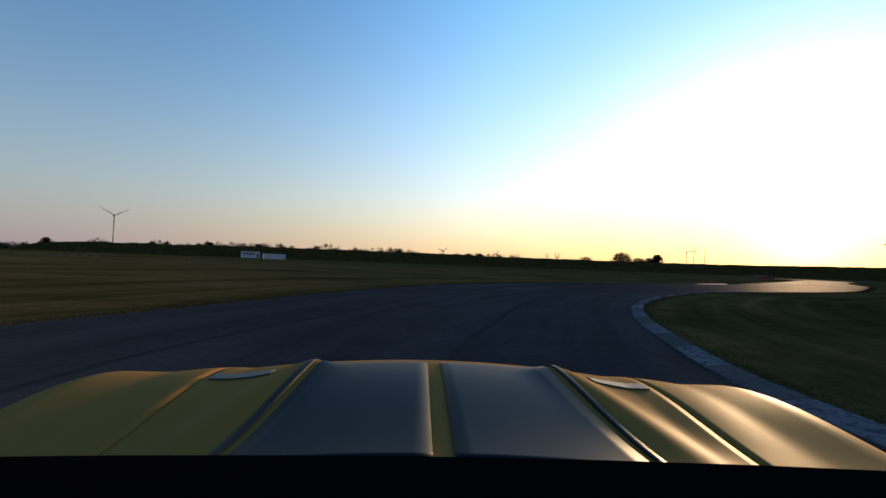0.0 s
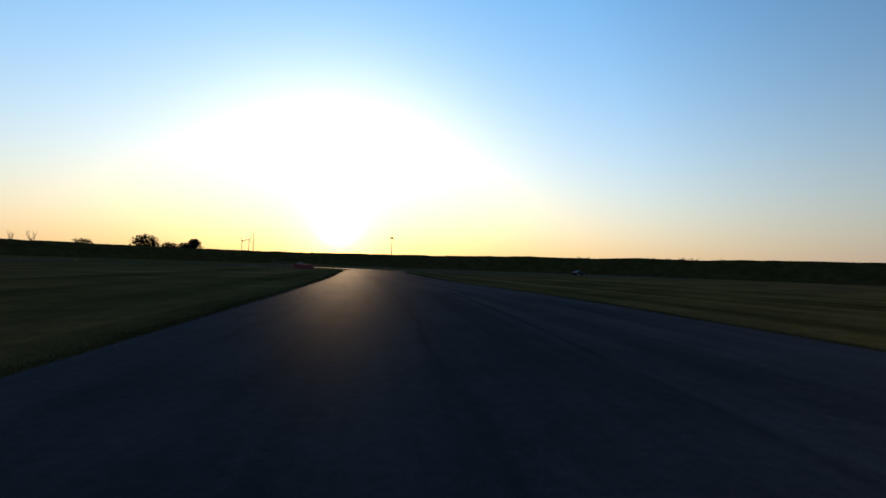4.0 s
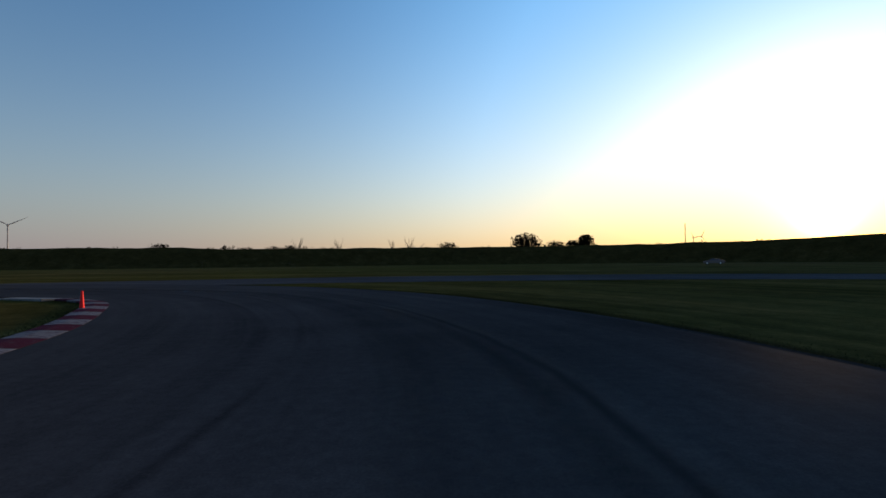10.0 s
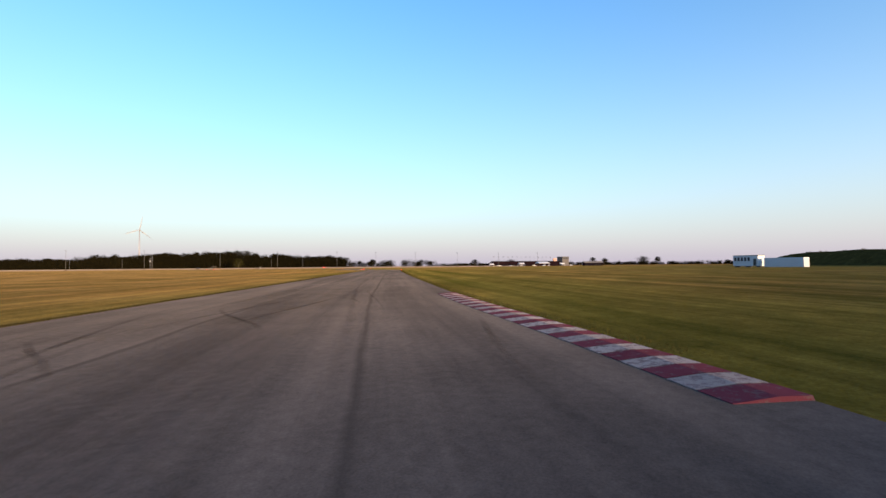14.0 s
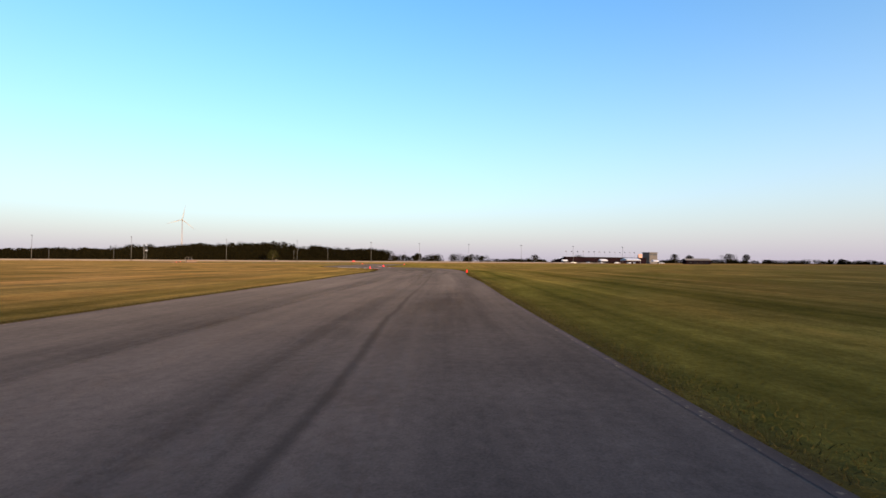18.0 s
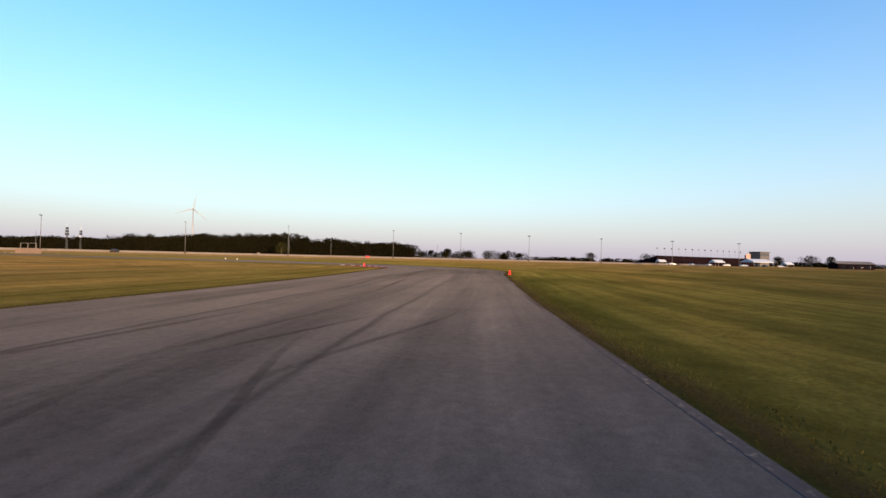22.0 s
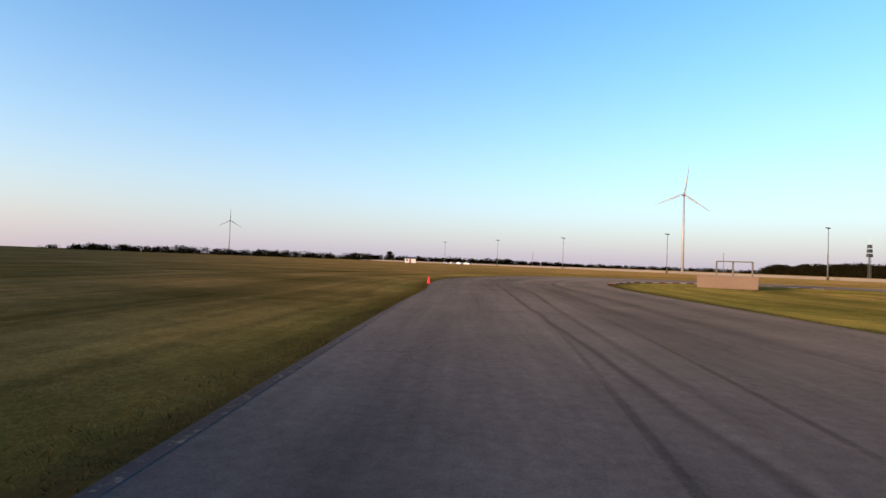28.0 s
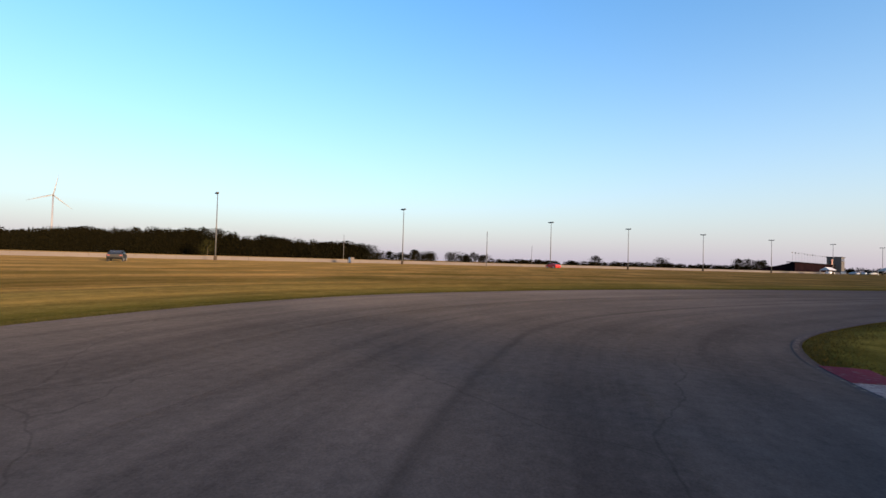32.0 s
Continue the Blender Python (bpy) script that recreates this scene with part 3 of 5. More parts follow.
kerb("red and white painted kerb on the inside of the hairpin", (118.3, 170.0), (109.4, 182.2), 1, 0.62, 1.0, (KERB_RED_WORN, KERB_WORN), 0.045, 0.4)
kerb("red and white painted kerb at the hairpin exit", (68.5, 188.0), (52.6, 180.6), -1, 0.75, 0.5, (KERB_RED_WORN, KERB_WORN), 0.05, 0.75)
kerb("short red and white kerb at the chicane entry", (-78.2, 110.4), (-83.6, 104.8), 1, 0.60, 1.0, RW)
kerb("red and white kerb on the inside of the chicane", (-96.7, 102.9), (-108.5, 92.6), -1, 0.50, 1.05, RW, 0.045, 0.45)
kerb("red and white kerb round the tight left bend", (-154.6, 62.0), (-158.7, 52.0), 1, 0.60, 0.80, RW, 0.045, 0.15)
kerb("red and white kerb round the inside of the last bend", (-153.9, -29.0), (-166.0, -43.9), -1, 0.48, 0.95, RW, 0.04)
kerb("scrubbed low kerb where the last bend opens", (-166.3, -43.9), (-174.8, -43.8), -1, 0.48, 0.95, (KERB_RED_WORN, KERB_WORN), 0.012)
kerb("low broken lip of pale concrete at the edge of the chicane", (-84.5, 103.0), (-87.4, 96.8), 1, 0.22, 0.7, (KERB_GREY, KERB_WORN), 0.03, 0.0, 0.06)
corner = spline([(111.6, 130.8), (114.4, 133.2), (116.6, 134.5), (119.8, 135.7), (124.0, 136.5)], 0.7)
tagged(ribbon("side_road", corner, -0.2, 7.5, -0.006, ASPHALT), "grey asphalt corner of the branch road", "road", kind="structure")
kerb_blocks("low worn concrete kerb round the corner of the branch road", corner[:, :2], -sideways(corner), 0.16, 1.4, (KERB_DARK,), 0.05)
# Sloped concrete end of the hairpin kerb.
i = nearest(EDGE_LEFT, 109.4, 182.2)
p, o, w = EDGE_LEFT[i] - SIDE[i] * 0.4, SIDE[i], EDGE_LEFT[i + 3] - EDGE_LEFT[i]
verts = [(*(p + o * a + w * c), z) for a, c, z in ((-0.05, 0.05, -0.06), (0.95, 0.05, -0.06), (0.95, 1.1, -0.06), (0.25, 1.1, -0.06), (-0.05, 0.05, 0.02), (0.95, 0.05, 0.06), (0.95, 1.1, 0.012), (0.25, 1.1, 0.006))]
tagged(raw("kerb_ramp", verts, [(3, 2, 1, 0), (4, 5, 6, 7), (0, 1, 5, 4), (1, 2, 6, 5), (2, 3, 7, 6), (3, 0, 4, 7)], KERB_GREY), "worn grey concrete ramp at the end of a painted kerb", "kerb")
apron("faded red painted strip behind the chicane kerb", (-98.4, 100.6), (-106.5, 93.5), -1, 0.0, 1.4)
apron("faded red painted strip behind the kerb of the left bend", (-154.4, 62.6), (-158.8, 51.0), 1, 0.45, 2.1)
apron("faded red painted strip beside the chicane entry", (-78.0, 110.6), (-83.8, 104.4), 1, 0.5, 0.85)

# Bare soil along the outside of the run to the last bend.
a, b = nearest(TRACK, -164.2, 44.0), nearest(TRACK, -156.0, 9.0)
seg = TRACK[a:b]
wob = np.sin(np.linspace(0.1, math.pi - 0.1, len(seg)))
tagged(ribbon("soil_strip", seg, -(HALF[a:b] + 0.1), -(HALF[a:b] + 0.3 + 2.6 * wob), -0.014, SAND), "bare tan soil worn into the grass beside the track", "soil", kind="structure")

a, b = nearest(EDGE_RIGHT, -155.5, -35.5), nearest(EDGE_RIGHT, -172.0, -44.0)
seg = TRACK[a:b]
wob = np.sin(np.linspace(0.1, math.pi - 0.1, len(seg))) * (1 + 0.25 * np.sin(np.arange(len(seg)) * 1.3))
tagged(ribbon("soil_strip", seg, -(HALF[a:b] + 0.4), -(HALF[a:b] + 0.6 + 0.9 * wob), -0.014, DARK_SOIL), "bare dark soil behind the kerb of the last bend", "soil", kind="structure")

# Tyre marks, each a pair of dark streaks that drift across the track.
def mark_material(name, colour, most, edge=0.45):
    """Rubber scrubbed thinly over the asphalt, so that the stones show through."""
    m, nt, b = surface(name, 0.9, spec=0.0)
    b.inputs["Base Color"].default_value = (*colour, 1)
    b.inputs["Diffuse Roughness"].default_value = 1.0
    n1, n2 = noise_at(nt, 0.35, 3), noise_at(nt, 40.0, 4, 0.7)
    a = mixed(nt, 0.6, ramp(nt, n1, [(0.30, (0.25, 0.25, 0.25)), (0.55, (1, 1, 1))]), ramp(nt, n2, [(0.35, (0.1, 0.1, 0.1)), (0.65, (1, 1, 1))]), "MULTIPLY")
    at = nt.nodes.new("ShaderNodeUVMap")
    sp = nt.nodes.new("ShaderNodeSeparateXYZ")
    nt.links.new(at.outputs["UV"], sp.inputs[0])
    for axis, e in (("X", edge), ("Y", 0.45)):
        soft = ramp(nt, sp.outputs[axis], [(0.0, (0, 0, 0)), (e, (1, 1, 1)), (1 - e, (1, 1, 1)), (1.0, (0, 0, 0))])
        a = mixed(nt, 1.0, a, soft, "MULTIPLY")
    k = node(nt, "ShaderNodeMath")
    k.operation = "MULTIPLY"
    k.inputs[1].default_value = most
    nt.links.new(a, k.inputs[0])
    nt.links.new(k.outputs[0], b.inputs["Alpha"])
    return m


SKID = mark_material("tyre_mark_rubber", (0.016, 0.015, 0.017), 0.32, 0.25)
LANE = mark_material("racing_line_rubber", (0.024, 0.022, 0.026), 0.13)


def skid(x, y, length, start, finish, width=0.16, pair=0.0):
    i = nearest(TRACK, x, y)
    j = min(i + int(length), len(TRACK) - 2)
    seg = TRACK[i:j]
    u = np.linspace(0, 1, len(seg))
    off = start + (finish - start) * (3 * u**2 - 2 * u**3)
    mark = thing("tyre_mark", Matrix(), "dark curved tyre mark on the asphalt", "tyre mark", "tyre marks on the track")
    for shift in (0, pair) if pair else (0,):
        long = length >= 24
        w = (1.5 if long else 0.85) * width * (0.35 + 0.65 * np.sin(np.linspace(0.25, math.pi - 0.25, len(seg))))
        soft_strip("streak", seg, off + shift - w / 2, off + shift + w / 2, 0.0026, LANE if long else SKID, mark)


for row in ((96, 190.5, 20, -1.5, 3.2, 0.22, 1.5), (90, 190, 16, 1.0, 3.8, 0.2, 0), (82, 188, 22, 0.0, 3.0, 0.24, 1.5), (74, 184, 18, 2.2, 4.2, 0.2, 0), (66, 180, 14, 1.2, -0.8, 0.2, 1.5),
            (56, 176, 26, 2.4, 0.5, 0.22, 0), (40, 168, 40, -1.2, -0.6, 0.26, 1.5), (20, 160, 45, -0.8, -1.4, 0.3, 0), (0, 151, 40, -1.2, -0.9, 0.28, 1.5), (-28, 139, 26, 1.0, 2.4, 0.22, 1.5),
            (-40, 133, 22, -0.4, -3.0, 0.22, 1.5), (-54, 128, 20, 0.6, 3.2, 0.24, 0), (-62, 124, 18, -2.0, -4.0, 0.2, 1.5), (-95, 95, 16, 2.6, 3.6, 0.24, 1.5), (-98, 92, 14, 0.6, 2.4, 0.2, 0),
            (-104, 89, 20, 1.2, -0.6, 0.26, 1.5), (-120, 82, 22, -0.2, 0.8, 0.24, 1.5), (-137, 75, 16, -1.0, -3.6, 0.22, 1.5), (-148, 71, 16, -2.2, -3.8, 0.22, 0), (-158, 66, 16, -3.0, -1.0, 0.22, 1.5),
            (-163, 58, 18, -2.4, -4.2, 0.22, 0), (66, 181, 8, 0.0, 2.6, 0.26, 0), (69, 182.5, 6, 1.5, 4.0, 0.26, 0), (69, 182.5, 5, 4.4, 5.6, 0.24, 0), (59, 177.5, 7, -1.6, -0.2, 0.2, 0), (-91, 100, 12, 0.6, 2.9, 0.36, 0), (-96, 94, 9, -1.4, 2.4, 0.30, 0), (-95, 95, 12, 1.2, 4.2, 0.26, 0), (-149, -17, 9, 0.4, -2.7, 0.34, 0), (-148.5, -22, 10, 1.6, 0.3, 0.24, 0), (-155, 68.5, 8, -2.3, -1.8, 0.3, 0), (-155, 69, 4, -4.1, -4.3, 0.26, 0), (-164, 42, 20, -0.4, 2.6, 0.22, 1.5), (-162, 32, 18, 2.0, 4.4, 0.2, 0), (-158, 18, 22, 1.8, 0.2, 0.15, 1.5),
            (-149, -22, 16, 1.0, 3.6, 0.22, 1.5), (-150, -36, 16, 2.0, 3.2, 0.2, 0), (-156, -46, 18, 1.4, 0.2, 0.22, 1.5), (88, 112, 24, 1.2, 0.4, 0.16, 1.5)):
    skid(*row)
# Thin scuffs where cars slide: the hairpin exit, the chicane and the tight left bend.
rk = random.Random(31)
for x, y, reach in ((88, 190, 26), (72, 183, 26), (-86, 110, 20), (-93, 97, 20), (-106, 88, 16), (-152, 70, 18), (-162, 60, 16), (-149, -18, 18)):
    for _ in range(5):
        i = nearest(TRACK, x, y) + rk.randrange(-reach // 2, reach // 2)
        start = rk.uniform(-4.2, 4.2)
        skid(TRACK[i, 0], TRACK[i, 1], rk.randrange(5, 16), start, max(-4.8, min(4.8, start + rk.uniform(-2.6, 2.6))), rk.uniform(0.14, 0.26), rk.choice((0, 0, 1.5)))
EARTH = mark_material("dark_earth_fringe", (0.026, 0.020, 0.012), 1.0)
for sign in (1, -1):
    wob = 0.06 * np.sin(np.arange(len(TRACK)) * 0.9) + 0.05 * np.sin(np.arange(len(TRACK)) * 0.37 + sign)
    for run in open_runs(sign):
        inner, outer = sign * (HALF - 0.12 + wob)[run], sign * (HALF + 0.45 + wob)[run]
        tagged(soft_strip("earth_fringe", TRACK[run], np.minimum(inner, outer), np.maximum(inner, outer), 0.0030, EARTH), "dark earth and dead grass along the broken asphalt edge", "soil", kind="structure")
STREAK = mark_material("faint_tyre_streak", (0.020, 0.018, 0.021), 0.30)
rk = random.Random(12)
for k in range(16):
    i = rk.randrange(60, len(TRACK) - 90)
    seg = TRACK[i : i + rk.randrange(45, 85)]
    v = np.linspace(0, 1, len(seg))
    at, wide = rk.uniform(-3.6, 3.6), rk.uniform(0.10, 0.22)
    off = at + rk.uniform(-1.5, 1.5) * v + 0.5 * np.sin(v * rk.uniform(3, 6) + k)
    tagged(soft_strip("tyre_streak", seg, off - wide, off + wide, 0.0010 + 0.00005 * k, STREAK), "faint dark rubber streak along the driving line", "road marking", kind="structure")
u = np.linspace(0, 1, len(TRACK))
for k, (at, wide) in enumerate(((-1.6, 1.9), (0.2, 1.5), (1.9, 1.8), (-3.2, 1.2))):
    drift = at + 1.2 * np.sin(u * (19 + 7 * k) + k * 2.1) + 0.5 * np.sin(u * (47 + 5 * k))
    tagged(soft_strip("racing_line", TRACK, drift - wide * (0.6 + 0.4 * np.sin(u * 61 + k)), drift + wide * (0.6 + 0.4 * np.cos(u * 53 + k)), 0.0015 + 0.0003 * k, LANE), "dark rubbered-in racing line on the asphalt", "road marking", kind="structure")


# ---- embankment round the north and east ----
def embankment():
    crest = spline([(-258, 286, 0.5), (-244, 289, 4.4), (-215, 292, 6.4), (-170, 303, 7.0), (-130, 314, 7.6), (-36, 341, 8.0), (16, 362, 8.0), (106, 387, 8.1), (185, 378, 8.0), (240, 340, 8.2), (263, 285, 8.2), (269, 240, 8.2), (271, 190, 8.2), (268, 140, 8.0), (260, 95, 7.6), (250, 50, 7.0), (236, 0, 6.4), (220, -50, 5.2), (200, -100, 0.8)], 4)
    n = sideways(crest)
    prof = ((-1, 0.0), (-0.78, 0.22), (-0.45, 0.72), (-0.2, 0.97), (0.2, 1.0), (0.5, 0.7), (1, 0.0))
    verts, faces = [], []
    for i, (x, y, h) in enumerate(crest):
        for o, k in prof:
            w = 17 * o
            z = h * k * (1 + 0.10 * noise.noise((x * 0.05, y * 0.05, o))) + 0.25 * noise.noise((x * 0.3, y * 0.3, o * 3)) * (k > 0) - 0.05
            verts.append((x + n[i, 0] * w, y + n[i, 1] * w, z))
    m = len(prof)
    for i in range(len(crest) - 1):
        for k in range(m - 1):
            faces.append((i * m + k, (i + 1) * m + k, (i + 1) * m + k + 1, i * m + k + 1))
    ob = raw("embankment", verts, faces, BANK)
    bm = bmesh.new()
    bm.from_mesh(ob.data)
    bmesh.ops.recalc_face_normals(bm, faces=bm.faces)
    bm.to_mesh(ob.data)
    bm.free()
    tagged(ob, "long steep earth bank overgrown with dark green scrub", "embankment", kind="structure")
    return crest, n


def bank_material():
    m, nt, b = surface("overgrown_bank", 0.95, spec=0.0)
    mid = noise_at(nt, 0.25, 6, 0.7)
    fine = noise_at(nt, 1.8, 5, 0.7)
    c = ramp(nt, mid, [(0.3, (0.034, 0.025, 0.009)), (0.55, (0.058, 0.043, 0.015)), (0.75, (0.090, 0.064, 0.025))])
    c = mixed(nt, 0.6, c, ramp(nt, fine, [(0.3, (0.5, 0.5, 0.5)), (0.7, (1.2, 1.2, 1.1))]), "MULTIPLY")
    nt.links.new(c, b.inputs["Base Color"])
    bump(nt, b, fine, 1.0, 0.5)
    return m


BANK = bank_material()
CREST, CREST_SIDE = embankment()


# ---- trees ----
class Leaves:
    """Gathers loose triangles for one crown or one wood."""

    def __init__(self, seed):
        self.v, self.f, self.rng = [], [], np.random.default_rng(seed)

    def clump(self, centre, radii, count, size):
        r = self.rng
        d = r.normal(size=(count, 3))
        d /= np.linalg.norm(d, axis=1)[:, None]
        p = np.array(centre) + d * np.array(radii) * (r.random((count, 1)) ** 0.4)
        a = r.normal(size=(count, 3)) * size
        b = r.normal(size=(count, 3)) * size
        k = len(self.v)
        self.v += list(np.stack([p + a * 0.6, p + b * 0.6, p - (a + b) * 0.5], 1).reshape(-1, 3))
        self.f += [(k + 3 * i, k + 3 * i + 1, k + 3 * i + 2) for i in range(count)]

    def tree(self, x, y, z, h, w, count, size, clumps=5, low=0.25):
        r = self.rng
        for _ in range(clumps):
            u = r.random()
            zz = z + h * (low + (0.96 - low) * u)
            rad = w * (0.30 + 0.35 * math.sin(math.pi * min(1, 0.15 + u * 0.85)))
            ang = r.random() * 6.283
            off = w * 0.35 * (1 - u * 0.6) * r.random()
            self.clump((x + off * math.cos(ang), y + off * math.sin(ang), min(zz, z + h - rad * 0.7)), (rad, rad, rad * 0.8), count // clumps, size)

    def put(self, name, material, parent=None):
        return raw(name, self.v, self.f, material, parent)


def tree(x, y, z, h, w, seed, label, material=None, count=2000):
    t = thing("tree", pose(x, y, z), label, "tree")
    r = random.Random(seed)
    bm = bmesh.new()
    tube(bm, (0, 0, -0.3), (0, 0, h * 0.45), h * 0.022, h * 0.014, 7)
    for k in range(6):
        a = r.random() * 6.28
        tube(bm, (0, 0, h * (0.25 + 0.05 * k)), (w * 0.33 * math.cos(a), w * 0.33 * math.sin(a), h * (0.5 + 0.06 * k)), h * 0.010, h * 0.003, 5)
    part("trunk", bm, BARK, t)
    c = Leaves(seed)
    c.tree(0, 0, 0, h, w, count, 0.042 * h, 9, 0.28)
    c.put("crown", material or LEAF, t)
    return t


def bare_tree(x, y, h, seed):
    t = thing("dead_tree", pose(x, y, 0), "bare dead tree with thin upright branches", "tree", "bare trees behind the bank")
    r = random.Random(seed)
    bm = bmesh.new()
    tube(bm, (0, 0, -0.3), (0, 0, h * 0.6), h * 0.016, h * 0.009, 6)
    part("trunk", bm, BARK, t)
    bm = bmesh.new()
    for _ in range(14):
        z0, a, l = h * r.uniform(0.35, 0.62), r.random() * 6.28, h * r.uniform(0.25, 0.42)
        p = Vector((0, 0, z0))
        q = p + Vector((math.cos(a) * l * 0.35, math.sin(a) * l * 0.35, l * 0.6))
        e = q + Vector((math.cos(a) * l * 0.10, math.sin(a) * l * 0.10, l * 0.45))
        tube(bm, p, q, h * 0.0065, h * 0.004, 4), tube(bm, q, e, h * 0.004, h * 0.0012, 4)
        tube(bm, q, q + Vector((r.uniform(-1, 1), r.uniform(-1, 1), 1.2)) * l * 0.25, h * 0.003, h * 0.001, 4)
    part("branch", bm, BARK, t)


def wood(label, line, spread, step, h, w, seed, count=110, size=0.5, material=None, low=0.05):
    """A stand of trees along a line, all in one."""
    r = random.Random(seed)
    c = Leaves(seed)
    for x, y, k in spline([(p[0], p[1], p[2] if len(p) > 2 else 1.0) for p in line], step):
        for _ in range(spread[1]):
            hh = h * k * (0.55 + 0.45 * r.random() ** 0.5) * (1.05 + 0.45 * noise.noise((x * 0.022, y * 0.022, seed)))
            o = r.uniform(0, spread[0])
            px, py = x + r.uniform(-1, 1) * step, y + r.uniform(-1, 1) * step
            c.tree(px, py + o, -0.2, hh, w * r.uniform(0.7, 1.3), count, size, 4, low)
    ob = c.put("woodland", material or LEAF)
    return tagged(ob, label, "woodland", kind="stuff")


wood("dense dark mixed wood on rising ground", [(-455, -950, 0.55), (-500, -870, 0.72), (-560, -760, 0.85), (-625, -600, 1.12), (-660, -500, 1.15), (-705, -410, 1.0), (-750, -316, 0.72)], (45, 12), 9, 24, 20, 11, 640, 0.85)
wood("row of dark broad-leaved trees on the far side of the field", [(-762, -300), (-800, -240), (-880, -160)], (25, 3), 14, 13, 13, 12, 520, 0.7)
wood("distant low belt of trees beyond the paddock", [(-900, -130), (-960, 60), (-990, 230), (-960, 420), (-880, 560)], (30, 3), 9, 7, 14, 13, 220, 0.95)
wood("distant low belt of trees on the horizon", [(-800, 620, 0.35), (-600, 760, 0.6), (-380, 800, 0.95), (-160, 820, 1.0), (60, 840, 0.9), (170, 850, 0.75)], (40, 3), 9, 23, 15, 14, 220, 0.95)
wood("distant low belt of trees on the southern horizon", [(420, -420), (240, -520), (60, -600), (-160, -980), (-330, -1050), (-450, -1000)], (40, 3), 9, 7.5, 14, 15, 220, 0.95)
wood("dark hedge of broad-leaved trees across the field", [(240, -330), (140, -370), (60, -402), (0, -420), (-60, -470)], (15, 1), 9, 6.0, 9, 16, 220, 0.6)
wood("distant woodland east of the circuit", [(900, 700), (760, 300), (700, -60), (560, -330)], (40, 3), 14, 11, 14, 17, 80, 1.3)
scrub = Leaves(5)
rs = random.Random(8)
for i in range(0, len(CREST), 1):
    for _ in range(9):
        o = rs.uniform(-0.8, 0.35)
        h = CREST[i, 2] * max(0.0, min(1, (0.97 - abs(o + 0.0) * 1.15)))
        scrub.clump((CREST[i, 0] + CREST_SIDE[i, 0] * o * 17 + rs.uniform(-2, 2), CREST[i, 1] + CREST_SIDE[i, 1] * o * 17 + rs.uniform(-2, 2), h), (1.3, 1.3, 0.55 + 0.5 * rs.random()), 16, 0.34)
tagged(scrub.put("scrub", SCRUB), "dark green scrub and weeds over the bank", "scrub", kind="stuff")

tree(164.5, 440, 0, 16.8, 14.0, 21, "lone broad-leaved tree standing dark behind the bank")
tree(199.6, 448, 0, 16.2, 10.0, 22, "lone rounded tree standing dark behind the bank")
tree(182.0, 446, 0, 12.6, 14.0, 23, "low spreading tree behind the bank")
tree(190.5, 446, 0, 12.8, 9.0, 24, "low spreading tree behind the bank")
tree(120.4, 402.6, 0, 10.8, 9.0, 29, "small rounded tree behind the bank")
tree(-130.6, 338, 5.4, 4.6, 3.6, 25, "small bush-like tree on top of the bank")
tree(-105.0, 332, 6.2, 3.2, 4.0, 26, "small bush-like tree on top of the bank")
tree(-62.0, 338, 6.6, 3.4, 3.2, 27, "small bush-like tree on top of the bank")
tree(-742, -209, 0, 14, 12, 28, "tall round tree at the end of a far tree row")
tree(-1092, 290, 0, 18.5, 22, 30, "broad dark tree on the horizon beyond the paddock", count=1600)
tree(-1116, 323, 0, 18, 12, 31, "narrow dark tree on the horizon beyond the paddock", count=1200)
tree(23, -405, 0, 9.2, 6.5, 32, "tall narrow tree above a distant hedge")
tree(39.7, 322, 0.8, 2.2, 6.5, 33, "pale low bush at the foot of the bank", LEAF_PALE, 500)
tree(62, 342, 0.8, 1.8, 4.0, 34, "pale low bush at the foot of the bank", LEAF_PALE, 300)
for k, (x, y, h, w) in enumerate(((12, 419, 10.0, 9), (23.6, 428, 10.6, 10), (32.5, 429, 10.9, 9), (-116, 414, 9.8, 9), (-72, 424, 10.8, 10), (-40, 428, 12.6, 15), (-136, 408, 10.2, 7), (-155, 401, 12.0, 15),
                                  (-174, 393, 10.5, 16), (-188, 387, 11.0, 5), (-196, 383, 9.8, 6), (-378, 589, 12.5, 12), (-408, 569, 15.7, 20), (-447, 539, 13.8, 10))):
    tree(x, y, 0, h, w, 50 + k, "rounded broad-leaved tree rising behind the bank", count=1700)
for k, (x, y, h) in enumerate(((44.5, 404, 15.3), (63.7, 410, 14.8), (90, 416, 14.6), (99.4, 417.3, 15.2))):
    bare_tree(x, y, h, 40 + k)


for k, (x, y, h, w) in enumerate(((-685, 1, 10.8, 11), (-676, 62, 10.4, 11), (-828, 184, 14.0, 13), (-822, 203, 12.4, 9))):
    tree(x, y, 0, h, w, 80 + k, "rounded dark tree standing alone beyond the paddock", count=1200)
for k, (x, y, h, w) in enumerate(((-598, -390, 16.5, 13),)):
    tree(x, y, 0, h, w, 90 + k, "paler green tree at the edge of the wood", LEAF_PALE, 1200)


